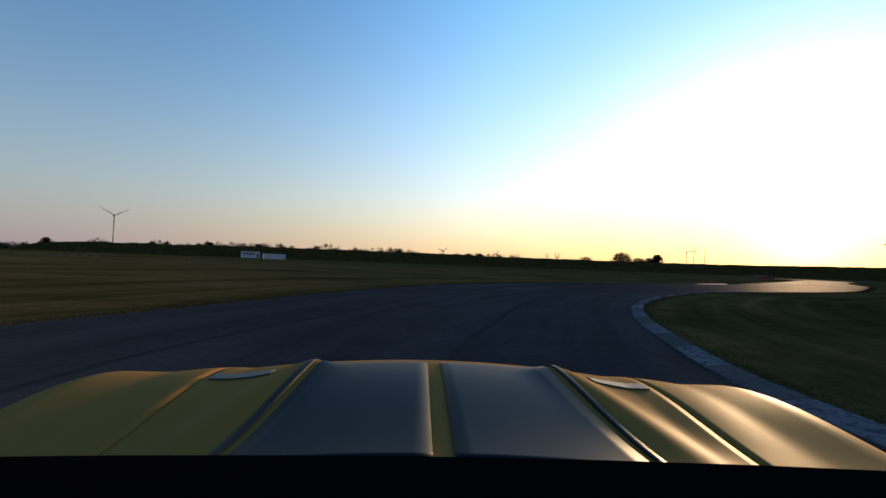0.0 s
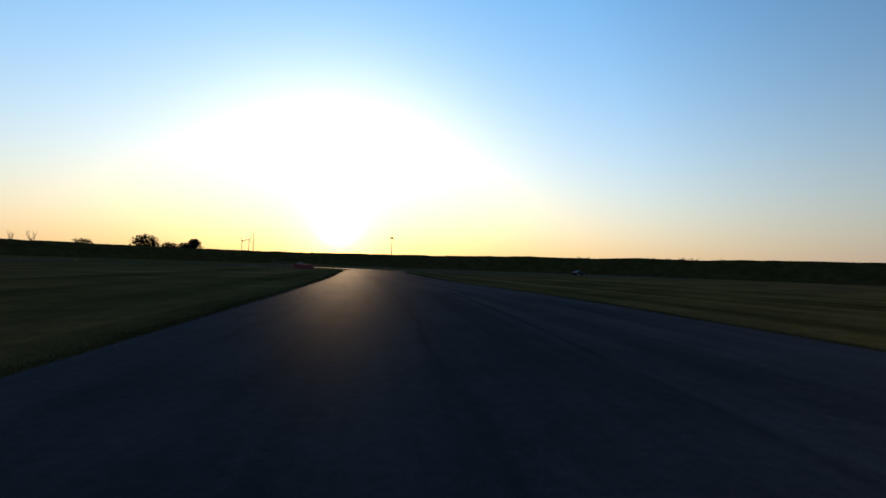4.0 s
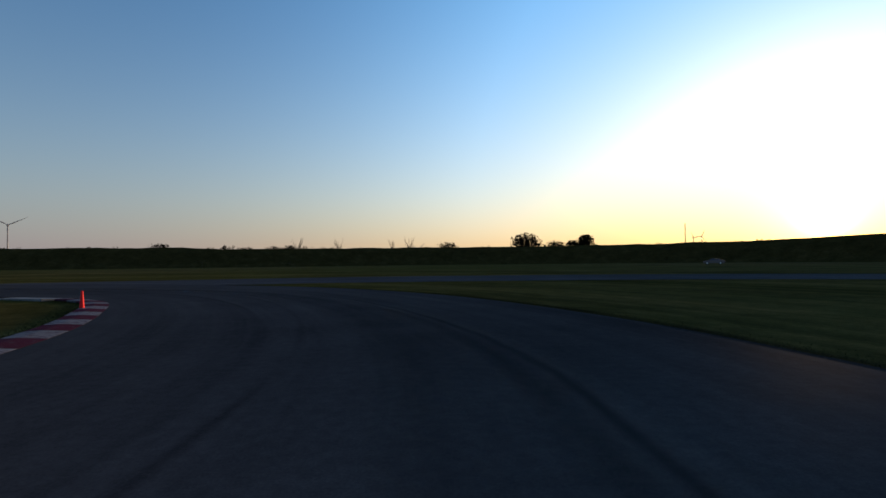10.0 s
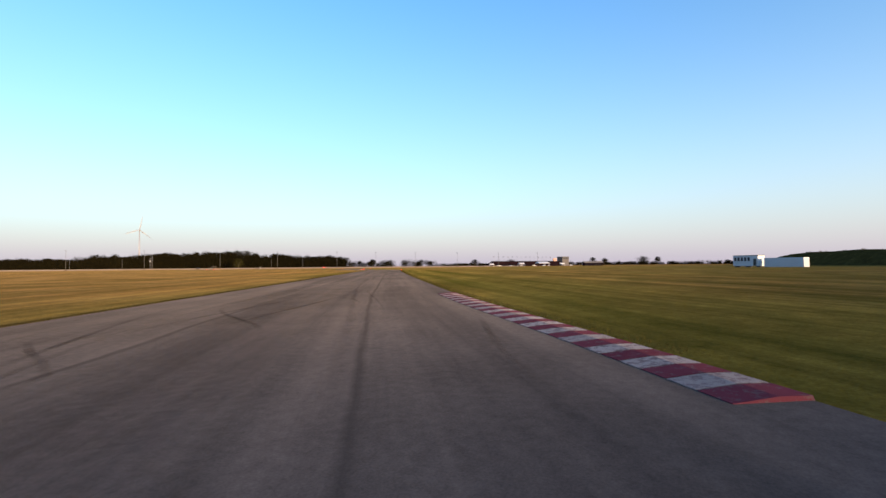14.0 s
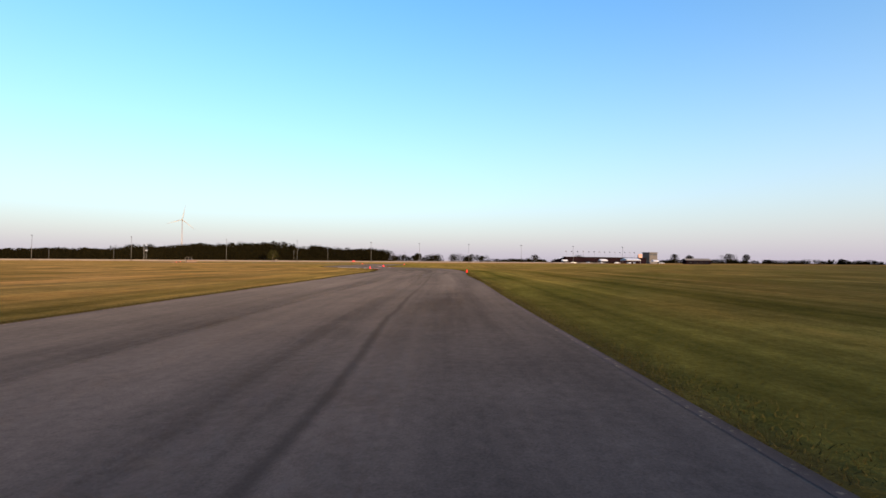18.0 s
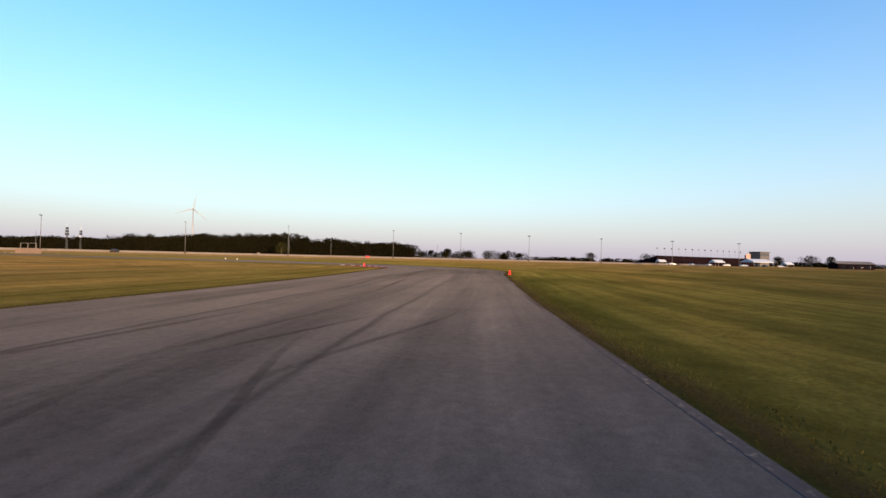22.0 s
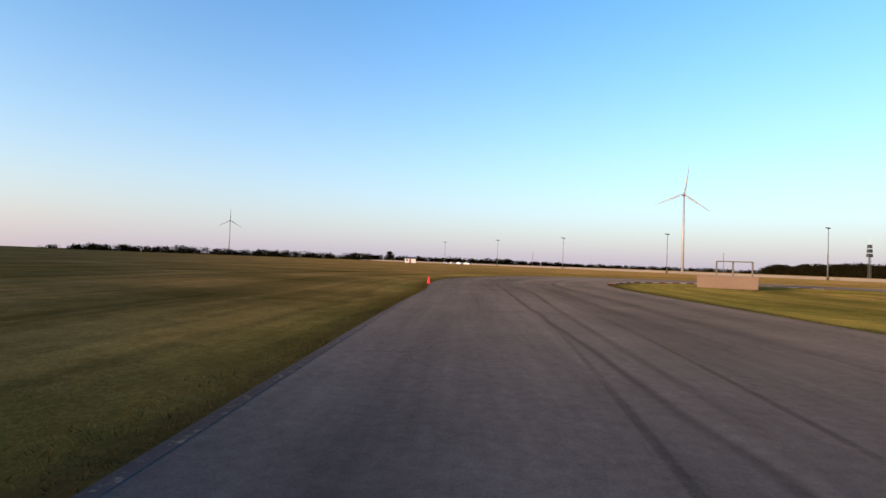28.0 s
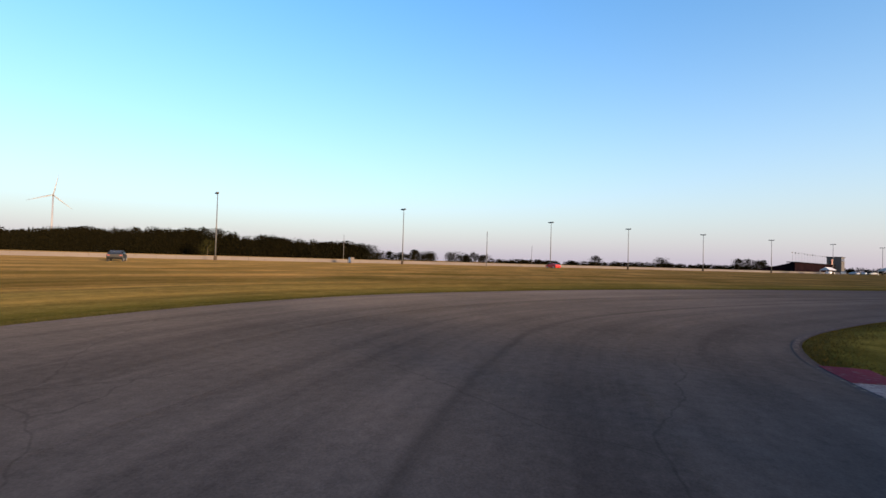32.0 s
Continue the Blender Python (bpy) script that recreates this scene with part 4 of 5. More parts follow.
# ---- grass blades along the track edges ----
def blades(name, edge, sign, seed, every):
    r = np.random.default_rng(seed)
    n = len(edge) * every
    u = r.random(n) * (len(edge) - 2)
    i = u.astype(int)
    u = (u - i)[:, None]
    off = 0.03 + r.random(n) ** 1.6 * 0.7
    p = edge[i] * (1 - u) + edge[i + 1] * u + SIDE[i] * sign * off[:, None] + r.normal(size=(n, 2)) * 0.10
    d = p - TRACK[i, :2]
    open_edge = np.zeros(len(edge), bool)
    open_edge[np.concatenate(open_runs(sign))] = True
    ok = ((d * SIDE[i] * sign).sum(1) > HALF[i] + 0.02) & open_edge[i]
    p, off = p[ok], off[ok]
    n = len(p)
    h = -0.005 + 0.03 * r.random(n) ** 1.5
    a = r.random(n) * 6.283
    lean = r.normal(size=(n, 2)) * 0.03
    w = np.stack([np.cos(a), np.sin(a)], 1) * (0.0025 + 0.004 * r.random(n))[:, None]
    v = np.zeros((n, 3, 3))
    v[:, 0, :2], v[:, 1, :2], v[:, 2, :2] = p - w, p + w, p + lean
    v[:, :2, 2], v[:, 2, 2] = -0.03, h
    ob = raw(name, v.reshape(-1, 3), np.arange(3 * n).reshape(-1, 3).tolist(), BLADE)
    tagged(ob, "rough unmown grass fringe along the asphalt", "grass", kind="stuff")


blades("grass_fringe", EDGE_LEFT, 1, 3, 260)
blades("grass_fringe", EDGE_RIGHT, -1, 4, 260)


# ---- things ----
def cone(x, y, h, yaw, label, collar=False, fallen=False, slim=1.0):
    m = pose(x, y, 0.0, 0, 0, yaw) if not fallen else pose(x, y, 0.15, 100, 0, yaw) @ pose(0, 0, 0, 0, 0, 45)
    c = thing("traffic_cone", m, label, "traffic cone", "orange cones beside the track")
    k = h / 0.5
    g = k * slim
    bm = bmesh.new()
    box(bm, -0.16 * g, 0.16 * g, -0.16 * g, 0.16 * g, -0.02, 0.03 * k, 0.012)
    part("base", bm, CONE_RED, c)
    part("body", lathe(bmesh.new(), [(0.125 * g, 0.03 * k), (0.115 * g, 0.06 * k), (0.055 * g, 0.47 * k), (0.042 * g, 0.5 * k), (0.018 * g, 0.5 * k)], 20), CONE_RED, c, smooth=True)
    if collar:
        part("collar", lathe(bmesh.new(), [(0.098 * k, 0.16 * k), (0.070 * k, 0.34 * k), (0.068 * k, 0.34 * k), (0.090 * k, 0.16 * k)], 20), CONE_WHITE, c, "white reflective collar", smooth=True)


ORANGE = "orange-red plastic traffic cone on the grass beside the track"
cone(30.3, 54.1, 0.36, 10, ORANGE)
cone(127.8, 153.6, 0.36, 40, ORANGE)
cone(113.2, 178.4, 0.53, 15, "tall slim orange-red traffic cone behind the hairpin kerb", slim=0.5)
cone(72.1, 190.2, 0.34, 30, ORANGE)
cone(-67.7, 128.0, 0.34, 20, ORANGE)
cone(-81.75, 106.7, 0.34, 50, "orange-red traffic cone on the painted apron of the kerb")
cone(-100.5, 98.25, 0.34, 12, "orange-red traffic cone on the painted apron of the kerb")
cone(-102.4, 97.0, 0.34, 33, "orange-red traffic cone with a white collar on the kerb apron", True)
cone(-148.4, 77.6, 0.34, 5, ORANGE)
cone(-157.2, 56.9, 0.37, 22, "orange-red traffic cone on the wide red kerb apron")
cone(-143.6, -16.4, 0.34, 8, ORANGE)
cone(-166.1, -42.8, 0.42, 95, "orange-red traffic cone knocked over on the grass", fallen=True)
for x, y in ((-169.4, 18.9), (-170.4, 20.6)):
    m = thing("marker_post", pose(x, y, -0.03), "short white plastic marker post on the grass", "marker post", "white markers beside the track")
    part("post", lathe(bmesh.new(), [(0.05, 0.0), (0.045, 0.20), (0.03, 0.23)], 10), CONE_WHITE, m, smooth=True)
    part("foot", lathe(bmesh.new(), [(0.11, 0.0), (0.10, 0.03), (0.05, 0.04)], 10), DARK, m, smooth=True)


def turbine(x, y, hub, blade, yaw, spin, label, stout=1.0):
    blade *= 0.85
    t = thing("wind_turbine", pose(x, y, 0, 0, 0, yaw), label, "wind turbine", "white wind turbines on the horizon")
    part("tower", tube(bmesh.new(), (0, 0, -1), (0, 0, hub - 1.2), hub * 0.0175, hub * 0.0105, 20), TURBINE, t, smooth=True)
    bm = bmesh.new()
    box(bm, -1.9, 1.9, -2.6, 7.6, hub - 1.6, hub + 2.0, 0.35)
    part("nacelle", bm, TURBINE, t, bevel=0.3)
    part("hub", loft(bmesh.new(), [[(r * math.cos(a), yy, hub + r * math.sin(a)) for a in (2 * math.pi * i / 14 for i in range(14))] for r, yy in ((1.5, -2.6), (1.55, -3.8), (1.1, -5.0), (0.25, -5.5))]), TURBINE, t, smooth=True)
    for k in range(3):
        a = radians(spin + 120 * k)
        d, s = Vector((math.sin(a), 0, math.cos(a))), Vector((math.cos(a), 0, -math.sin(a)))
        secs = []
        for u, chord, thick in ((0.03, 1.0, 1.0), (0.10, 1.7, 0.9), (0.22, 2.3, 0.55), (0.5, 1.6, 0.34), (0.8, 0.95, 0.2), (1.0, 0.22, 0.08)):
            c = Vector((0, -3.9, hub)) + d * blade * u
            ch, th = stout * chord * blade / 45, stout * thick * blade / 45
            secs.append([c + s * ch * 0.45 * q + Vector((0, 1, 0)) * th * w for q, w in ((-1.0, 0), (-0.6, 0.45), (0.2, 0.5), (1.5, 0), (0.2, -0.5), (-0.6, -0.45))])
        part("blade", loft(bmesh.new(), secs), TURBINE, t, smooth=True)


def face(x, y, ex, ey):
    """The yaw that turns a thing at (x, y) to face a place."""
    return math.degrees(math.atan2(-(ex - x), ey - y)) + 180


FAR_T = "tall white three-bladed wind turbine far beyond the field"
turbine(-271, -662, 98.5, 44, face(-271, -662, -150, 10), 8, "tall white three-bladed wind turbine across the field, lit by low sun")
turbine(-843, -902, 98, 44, face(-843, -902, -100, 0), 10, FAR_T)
turbine(735, -1024, 88, 40, face(735, -1024, -150, 10), 0, FAR_T)
turbine(-968, 792, 78.5, 38, face(-968, 792, 100, 180), 75, FAR_T)
turbine(-723, 1048, 79.5, 40, face(-723, 1048, 100, 180), 60, FAR_T)
turbine(937, 1009, 75, 24, face(937, 1009, 60, 90) + 40, 15, "small white wind turbine near the setting sun")
turbine(1241, 2372, 106, 40, face(1241, 2372, 60, 90) + 35, 25, FAR_T, 1.8)
turbine(1215, 2392, 100, 40, face(1215, 2392, 60, 90) + 50, 80, FAR_T, 1.8)
turbine(-1, 1756, 45, 36, face(-1, 1756, 60, 90) + 30, 50, FAR_T, 1.6)


def light_pole(x, y, h, yaw):
    p = thing("light_pole", pose(x, y, 0, 0, 0, yaw), "tall grey floodlight pole with paired lamps on a crossarm", "light pole", "floodlight poles along the strip")
    part("pole", tube(bmesh.new(), (0, 0, -0.2), (0, 0, h), 0.16, 0.08, 10), POLE, p, smooth=True)
    part("footing", tube(bmesh.new(), (0, 0, -0.2), (0, 0, 0.9), 0.36, 0.34, 12), DARK_SOIL, p, "stained concrete footing")
    part("crossarm", tube(bmesh.new(), (-0.85, 0, h - 0.05), (0.85, 0, h - 0.05), 0.06, 0.06, 8), POLE, p)
    for s in (-0.85, 0, 0.85):
        bm = bmesh.new()
        box(bm, s - 0.28, s + 0.28, -0.45, 0.15, h, h + 0.3, 0.06)
        part("lamp", bm, DARK, p, "dark lamp housing", bevel=0.03)


for x, y, h in ((-104, -262, 14.6), (-142, -226, 14.6), (-181.9, -188.1, 14.7), (-220.7, -157.3, 15.2), (-262.3, -120.7, 15.0), (-294.4, -86.6, 15.0), (-330.2, -46.6, 14.8), (-356, -18.4, 14.8), (-380, 14, 14.6), (-408, 50, 14.4), (-436, 88, 14.4), (-466, 126, 14.4), (-60, -305, 14.6)):
    light_pole(x, y, h, 47)
for x, y in ((-240, -205), (-330, -120), (-400, -55), (-300, -64), (-210, -225), (-120, -300)):
    p = thing("utility_pole", pose(x, y, 0), "thin plain grey pole beyond the field", "pole", "plain poles beyond the strip")
    part("pole", tube(bmesh.new(), (0, 0, -0.2), (0, 0, 9.5), 0.13, 0.08, 8), POLE, p, smooth=True)
    part("cap", tube(bmesh.new(), (0, 0, 9.5), (0, 0, 9.65), 0.10, 0.10, 8), DARK, p)


def signal_mast(x, y, h, light):
    t = thing("signal_mast", pose(x, y, 0, 0, 0, 30), "dark lattice mast with stacked boxes and a whip antenna", "mast", "equipment masts at the strip")
    for sx, sy in ((-0.3, -0.3), (0.3, -0.3), (0.3, 0.3), (-0.3, 0.3)):
        part("leg", tube(bmesh.new(), (sx, sy, -0.2), (sx * 0.6, sy * 0.6, h * 0.62), 0.06, 0.05, 6), DARK, t)
    bm = bmesh.new()
    for k in range(8):
        z = h * 0.62 * k / 8
        tube(bm, (-0.28, -0.28, z), (0.26, -0.26, z + h * 0.07), 0.03, 0.03, 5), tube(bm, (0.28, 0.28, z), (-0.26, 0.26, z + h * 0.07), 0.03, 0.03, 5)
    part("bracing", bm, DARK, t)
    for k, (z, s) in enumerate(((0.60, 0.85), (0.71, 0.7), (0.82, 0.55))):
        bm = bmesh.new()
        box(bm, -s, s, -0.4, 0.4, h * z, h * z + h * 0.085, 0.04)
        part("equipment_box", bm, WHITE if light and k == 0 else DARK, t, "pale box" if light and k == 0 else "", bevel=0.03)
    part("antenna", tube(bmesh.new(), (0, 0, h * 0.9), (0, 0, h * 1.1), 0.035, 0.015, 6), STEEL, t)


signal_mast(-234.2, -164.6, 12.2, False)
signal_mast(-250.6, -185.5, 11.6, True)


# Pale wall and strip behind the poles.
WALL = spline([(60, -420), (-90, -290), (-200, -188), (-300, -98), (-368, -22), (-420, 44), (-470, 112)], 4)
strip = ribbon("runway", WALL, 1.5, 24, -0.02, ASPHALT_OLD, across=3)
tagged(strip, "pale old concrete strip beyond the field", "runway", kind="structure")


def barrier_wall():
    w = thing("concrete_wall", Matrix(), "long low pale concrete safety wall along the strip", "wall")
    n = sideways(WALL)
    for i in range(0, len(WALL) - 1):
        a, b = WALL[i, :2], WALL[i + 1, :2]
        t = (b - a) / np.hypot(*(b - a))
        verts = []
        for p in (a + t * 0.03, b - t * 0.03):
            for o, z in ((-0.30, -0.05), (-0.24, 0.2), (-0.09, 0.85), (0.09, 0.85), (0.24, 0.2), (0.30, -0.05)):
                verts.append((*(p + n[i] * o), z))
        faces = [(j, (j + 1) % 6, 6 + (j + 1) % 6, 6 + j) for j in range(6)] + [tuple(range(5, -1, -1)), tuple(range(6, 12))]
        raw("wall_block", verts, [f[::-1] for f in faces], PALE, w)


PALE = plain("pale_concrete", (0.125, 0.106, 0.100), 0.85, 0, 0.15, 0.6)
barrier_wall()


def box_on(t, name, material, x0, x1, y0, y1, z0, z1, label="", bevel=0.02):
    return part(name, box(bmesh.new(), x0, x1, y0, y1, z0, z1), material, t, label, bevel=bevel)


def container(x, y, yaw, length):
    t = thing("shipping_container", pose(x, y, 0, 0, 0, yaw), "white ribbed steel shipping container on the grass", "container")
    box_on(t, "body", WHITE, 0, length, -1.2, 1.2, 0.1, 2.7)
    for k in range(int(length / 0.6)):
        box_on(t, "rib", WHITE, 0.25 + k * 0.6, 0.5 + k * 0.6, -1.25, -1.2, 0.2, 2.6, bevel=0.0)
    for s in (-0.62, 0.62):
        box_on(t, "door", WHITE, length, length + 0.05, s - 0.55, s + 0.55, 0.2, 2.6)
        box_on(t, "locking_bar", STEEL, length + 0.05, length + 0.09, s - 0.03, s + 0.03, 0.2, 2.6, bevel=0.0)


container(-87.6, 233.9, 40, 10.6)


def cabin(x, y, yaw):
    t = thing("site_cabin", pose(x, y, 0, 0, 0, yaw), "white office cabin with a row of dark windows", "cabin")
    box_on(t, "body", WHITE, -4, 4, -1.4, 1.4, 0.4, 3.5)
    box_on(t, "roof", ROOF, -4.1, 4.1, -1.5, 1.5, 3.5, 3.62)
    for k in range(5):
        w = box_on(t, "window", GLASS, -3.6 + k * 1.1, -2.9 + k * 1.1, -1.44, -1.4, 1.9, 3.0, bevel=0.0)
        box_on(w, "sill", WHITE, -3.65 + k * 1.1, -2.85 + k * 1.1, -1.5, -1.4, 1.82, 1.9, bevel=0.0)
    d = box_on(t, "door", DARK, 2.6, 3.5, -1.45, -1.4, 0.5, 2.55, bevel=0.0)
    box_on(d, "handle", STEEL, 2.7, 2.75, -1.5, -1.45, 1.4, 1.6, bevel=0.0)
    for k in (-3.5, 0, 3.5):
        box_on(t, "foot", DARK, k - 0.2, k + 0.2, -1.0, 1.0, 0.0, 0.4, bevel=0.0)


cabin(-92.6, 230.6, 37)


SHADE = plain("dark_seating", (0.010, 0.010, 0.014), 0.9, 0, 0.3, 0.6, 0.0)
TOWER = plain("grey_tower_cladding", (0.085, 0.082, 0.086), 0.8, 0, 0.2, 0.6, 0.1)


def grandstand():
    """Seats to the south-west, the dark back to the circuit, the tower at the far end."""
    t = thing("grandstand", pose(-552, 148, 0, 0, 0, -34.8), "long dark grandstand with a flat roof and a grey control tower", "grandstand")
    for k in range(9):
        box_on(t, "step", SHADE, 4, 121, -2.2 - k * 1.9, -0.3 - k * 1.9, 0, 5.3 - k * 0.56, bevel=0.0)
    box_on(t, "roof", SHADE, 2, 122, -3.4, 1.2, 5.5, 5.9)
    for x in (3.4, 121.1):
        part("end_panel", loft(bmesh.new(), [[(xx, -17.8, 0), (xx, -17.8, 0.9), (xx, -1.0, 5.45), (xx, 0, 5.45), (xx, 0, 0)] for xx in (x, x + 0.4)]), STAND_RED, t)
    for k in range(12):
        box_on(t, "back_panel", STAND_RED, 2 + k * 10, 11.9 + k * 10, 0.0, 0.3, 0, 5.45, bevel=0.0)
    tw = box_on(t, "control_tower", TOWER, -7, 6, -4, 4, 0.0, 11.2, "pale grey control tower")
    box_on(tw, "tower_roof", ROOF, -7.5, 6.5, -4.6, 4.6, 11.2, 11.5)
    for k in range(5):
        box_on(tw, "window", GLASS, -6.4 + k * 2.5, -4.4 + k * 2.5, 4.0, 4.06, 8.4, 10.4, bevel=0.0)
    board = box_on(t, "signboard", SIGN_PINK, 13, 19, 0.4, 0.7, 5.9, 9.4, "faded pink board on the roof edge")
    for k in (13.3, 18.5):
        box_on(board, "bracket", DARK, k, k + 0.2, -0.6, 0.4, 5.9, 8.6, bevel=0.0)
    for k in range(14):
        f = thing("flag", t.matrix_basis @ pose(22 + k * 7.4, -1.5, 5.9), "small flag on a thin pole on the grandstand roof", "flag", "flags along the grandstand roof")
        part("flagpole", tube(bmesh.new(), (0, 0, 0), (0, 0, 5.4), 0.05, 0.03, 6), POLE, f)
        bm = bmesh.new()
        loft(bm, [[(0.02 + u * 1.3, 0.12 * math.sin(u * 5 + k), z) for z in (4.5, 5.3)] + [(0.02 + u * 1.3, 0.12 * math.sin(u * 5 + k) + 0.02, z) for z in (5.3, 4.5)] for u in (0, 0.25, 0.5, 0.75, 1.0)])
        part("cloth", bm, (STAND_RED, ROOF, SHADE)[k % 3], f)


STAND_RED = plain("dark_red_cladding", (0.0095, 0.0055, 0.0075), 0.85, 0, 0.3, 0.5, 0.0)
SIGN_PINK = plain("faded_pink_board", (0.36, 0.22, 0.19), 0.8, 0, 0.15, 1.0, 0.1)
grandstand()


def barn(x, y, yaw):
    t = thing("barn", pose(x, y, 0, 0, 0, yaw), "long dark red paddock barn with a pale sheet roof", "barn")
    box_on(t, "wall", STAND_RED, -9.6, 9.6, -4.5, 4.5, 0, 3.4)
    bm = bmesh.new()
    loft(bm, [[(xx, -5.0, 3.3), (xx, 0, 4.8), (xx, 5.0, 3.3), (xx, 5.0, 3.15), (xx, 0, 4.65), (xx, -5.0, 3.15)] for xx in (-10.2, 10.2)])
    part("roof", bm, TOWER, t, "pale grey sheet roof")
    for k in range(4):
        d = box_on(t, "door", SHADE, -8.2 + k * 4.4, -5.4 + k * 4.4, -4.56, -4.5, 0, 2.7, bevel=0.0)
        box_on(d, "handle", STEEL, -5.8 + k * 4.4, -5.7 + k * 4.4, -4.6, -4.56, 1.0, 1.3, bevel=0.0)


barn(-474, 184, 107)


def car(x, y, yaw, paint, label):
    """A saloon car, its nose to its +y side."""
    t = thing("car", pose(x, y, 0, 0, 0, yaw), label, "car")
    prof = ((-2.25, 0.55), (-2.2, 0.95), (-1.5, 1.02), (-0.95, 1.40), (0.35, 1.42), (1.05, 1.00), (2.05, 0.82), (2.25, 0.55), (2.15, 0.28), (-2.15, 0.28))
    secs = []
    for xx, k in ((-0.90, 0.93), (-0.84, 0.99), (-0.6, 1.0), (0.6, 1.0), (0.84, 0.99), (0.90, 0.93)):
        secs.append([(xx * (0.82 if z > 1.05 else 1), yy * (0.98 + 0.02 * k), 0.3 + (z - 0.3) * k) for yy, z in prof])
    part("body", loft(bmesh.new(), secs), paint, t, smooth=False, bevel=0.03)
    for s in (-1, 1):
        bm = bmesh.new()
        loft(bm, [[(s * xx, yy, z) for yy, z in ((-1.35, 1.05), (-0.9, 1.33), (0.3, 1.35), (0.85, 1.05))] for xx in (0.72, 0.80)])
        part("side_window", bm, GLASS, t)
        box_on(t, "headlight", WHITE, s * 0.65 - 0.17, s * 0.65 + 0.17, 2.12, 2.24, 0.62, 0.74)
        box_on(t, "tail_light", REDBOX, s * 0.68 - 0.16, s * 0.68 + 0.16, -2.26, -2.18, 0.72, 0.86)
    bm = bmesh.new()
    loft(bm, [[(xx, 1.02, 1.03), (xx, 0.38, 1.40), (xx, 0.40, 1.43), (xx, 1.06, 1.05)] for xx in (-0.66, 0.66)])
    part("windscreen", bm, GLASS, t)
    bm = bmesh.new()
    loft(bm, [[(xx, -1.50, 1.05), (xx, -0.98, 1.40), (xx, -1.0, 1.43), (xx, -1.55, 1.07)] for xx in (-0.64, 0.64)])
    part("rear_window", bm, GLASS, t)
    for sx in (-1, 1):
        for sy in (-1.35, 1.40):
            w = part("wheel", tube(bmesh.new(), (sx * 0.70, sy, 0.31), (sx * 0.92, sy, 0.31), 0.31, 0.31, 18), TYRE, t, bevel=0.02)
            part("rim", tube(bmesh.new(), (sx * 0.90, sy, 0.31), (sx * 0.935, sy, 0.31), 0.20, 0.18, 14), STEEL, w)


TYRE = plain("tyre_rubber", (0.02, 0.02, 0.021), 0.8, 0, 0.2)
BLACK_PAINT = plain("black_car_paint", (0.010, 0.010, 0.011), 0.4, 0.0, 0.1, 6.0, 0.15)
RED_PAINT = plain("red_car_paint", (0.45, 0.02, 0.02), 0.2, 0.1, 0.1)
GRAPHITE = plain("graphite_car_paint", (0.07, 0.07, 0.08), 0.25, 0.3, 0.1)
SILVER = plain("silver_car_paint", (0.45, 0.46, 0.48), 0.25, 0.4, 0.1)
car(176, 124, -104, BLACK_PAINT, "dark saloon car on the branch road beyond the junction")
car(185.7, 281.3, 60, GRAPHITE, "dark grey saloon car on the old road behind the grass wedge")
car(-305.4, -46.0, 130, RED_PAINT, "red saloon car standing by the strip")
car(-220.5, -103.2, 130, BLACK_PAINT, "black saloon car standing by the strip")
for k, along in enumerate((-6, 9, 22, 33, 47, 60, 76, 94, 110)):
    x, y = -452 - 0.82 * along + 0.57 * (15 + 3 * (k % 3)), 79 + 0.57 * along + 0.82 * (15 + 3 * (k % 3))
    car(x, y, 30 + 40 * k, (WHITE, SILVER, WHITE, BLACK_PAINT)[k % 4], "pale parked car in the paddock by the grandstand" if k % 4 != 3 else "black parked car in the paddock by the grandstand")


for k in range(4):
    car(-74 - 5 * k, -258 + 2.2 * k, 20 + 15 * k, (WHITE, SILVER)[k % 2], "pale parked car on the grass beyond the strip")


def shed(x, y, yaw):
    t = thing("shed", pose(x, y, 0, 0, 0, yaw), "small white shed with a red door and dark roof", "shed")
    box_on(t, "wall", WHITE, -3.0, 3.0, -1.8, 1.8, 0, 2.4)
    bm = bmesh.new()
    loft(bm, [[(xx, -2.1, 2.35), (xx, 0, 3.3), (xx, 2.1, 2.35), (xx, 2.1, 2.25), (xx, 0, 3.18), (xx, -2.1, 2.25)] for xx in (-3.2, 3.2)])
    part("roof", bm, ROOF, t)
    d = box_on(t, "door", REDBOX, -0.5, 0.5, 1.8, 1.85, 0, 2.0)
    box_on(d, "handle", STEEL, 0.32, 0.38, 1.85, 1.9, 0.95, 1.1, bevel=0.0)
    box_on(t, "window", GLASS, 1.3, 2.3, 1.8, 1.84, 1.0, 1.8, bevel=0.0)


shed(-58.9, -240.7, 20)


def marquee(x, y, w, h, label):
    t = thing("marquee", pose(x, y, 0, 0, 0, 30), label, "tent", "white tents in the paddock")
    bm = bmesh.new()
    loft(bm, [[(-w, yy, h * 0.62), (0, yy, h), (w, yy, h * 0.62), (w, yy, h * 0.58), (-w, yy, h * 0.58)] for yy in (-w, w)])
    part("canopy", bm, WHITE, t)
    for sx in (-1, 1):
        for sy in (-1, 1):
            part("leg", tube(bmesh.new(), (sx * w * 0.96, sy * w * 0.96, 0), (sx * w * 0.96, sy * w * 0.96, h * 0.6), 0.06, 0.06, 6), STEEL, t)


for x, y, w, h in ((-447, 133, 6.0, 4.8), (-437, 112, 3.0, 3.8), (-470, 152, 2.5, 3.4), (-428, 82, 2.2, 3.2)):
    marquee(x, y, w, h, "white peaked tent in the paddock")


FRAME = plain("weathered_grey_frame", (0.085, 0.082, 0.084), 0.8, 0, 0.3, 3.0, 0.1)


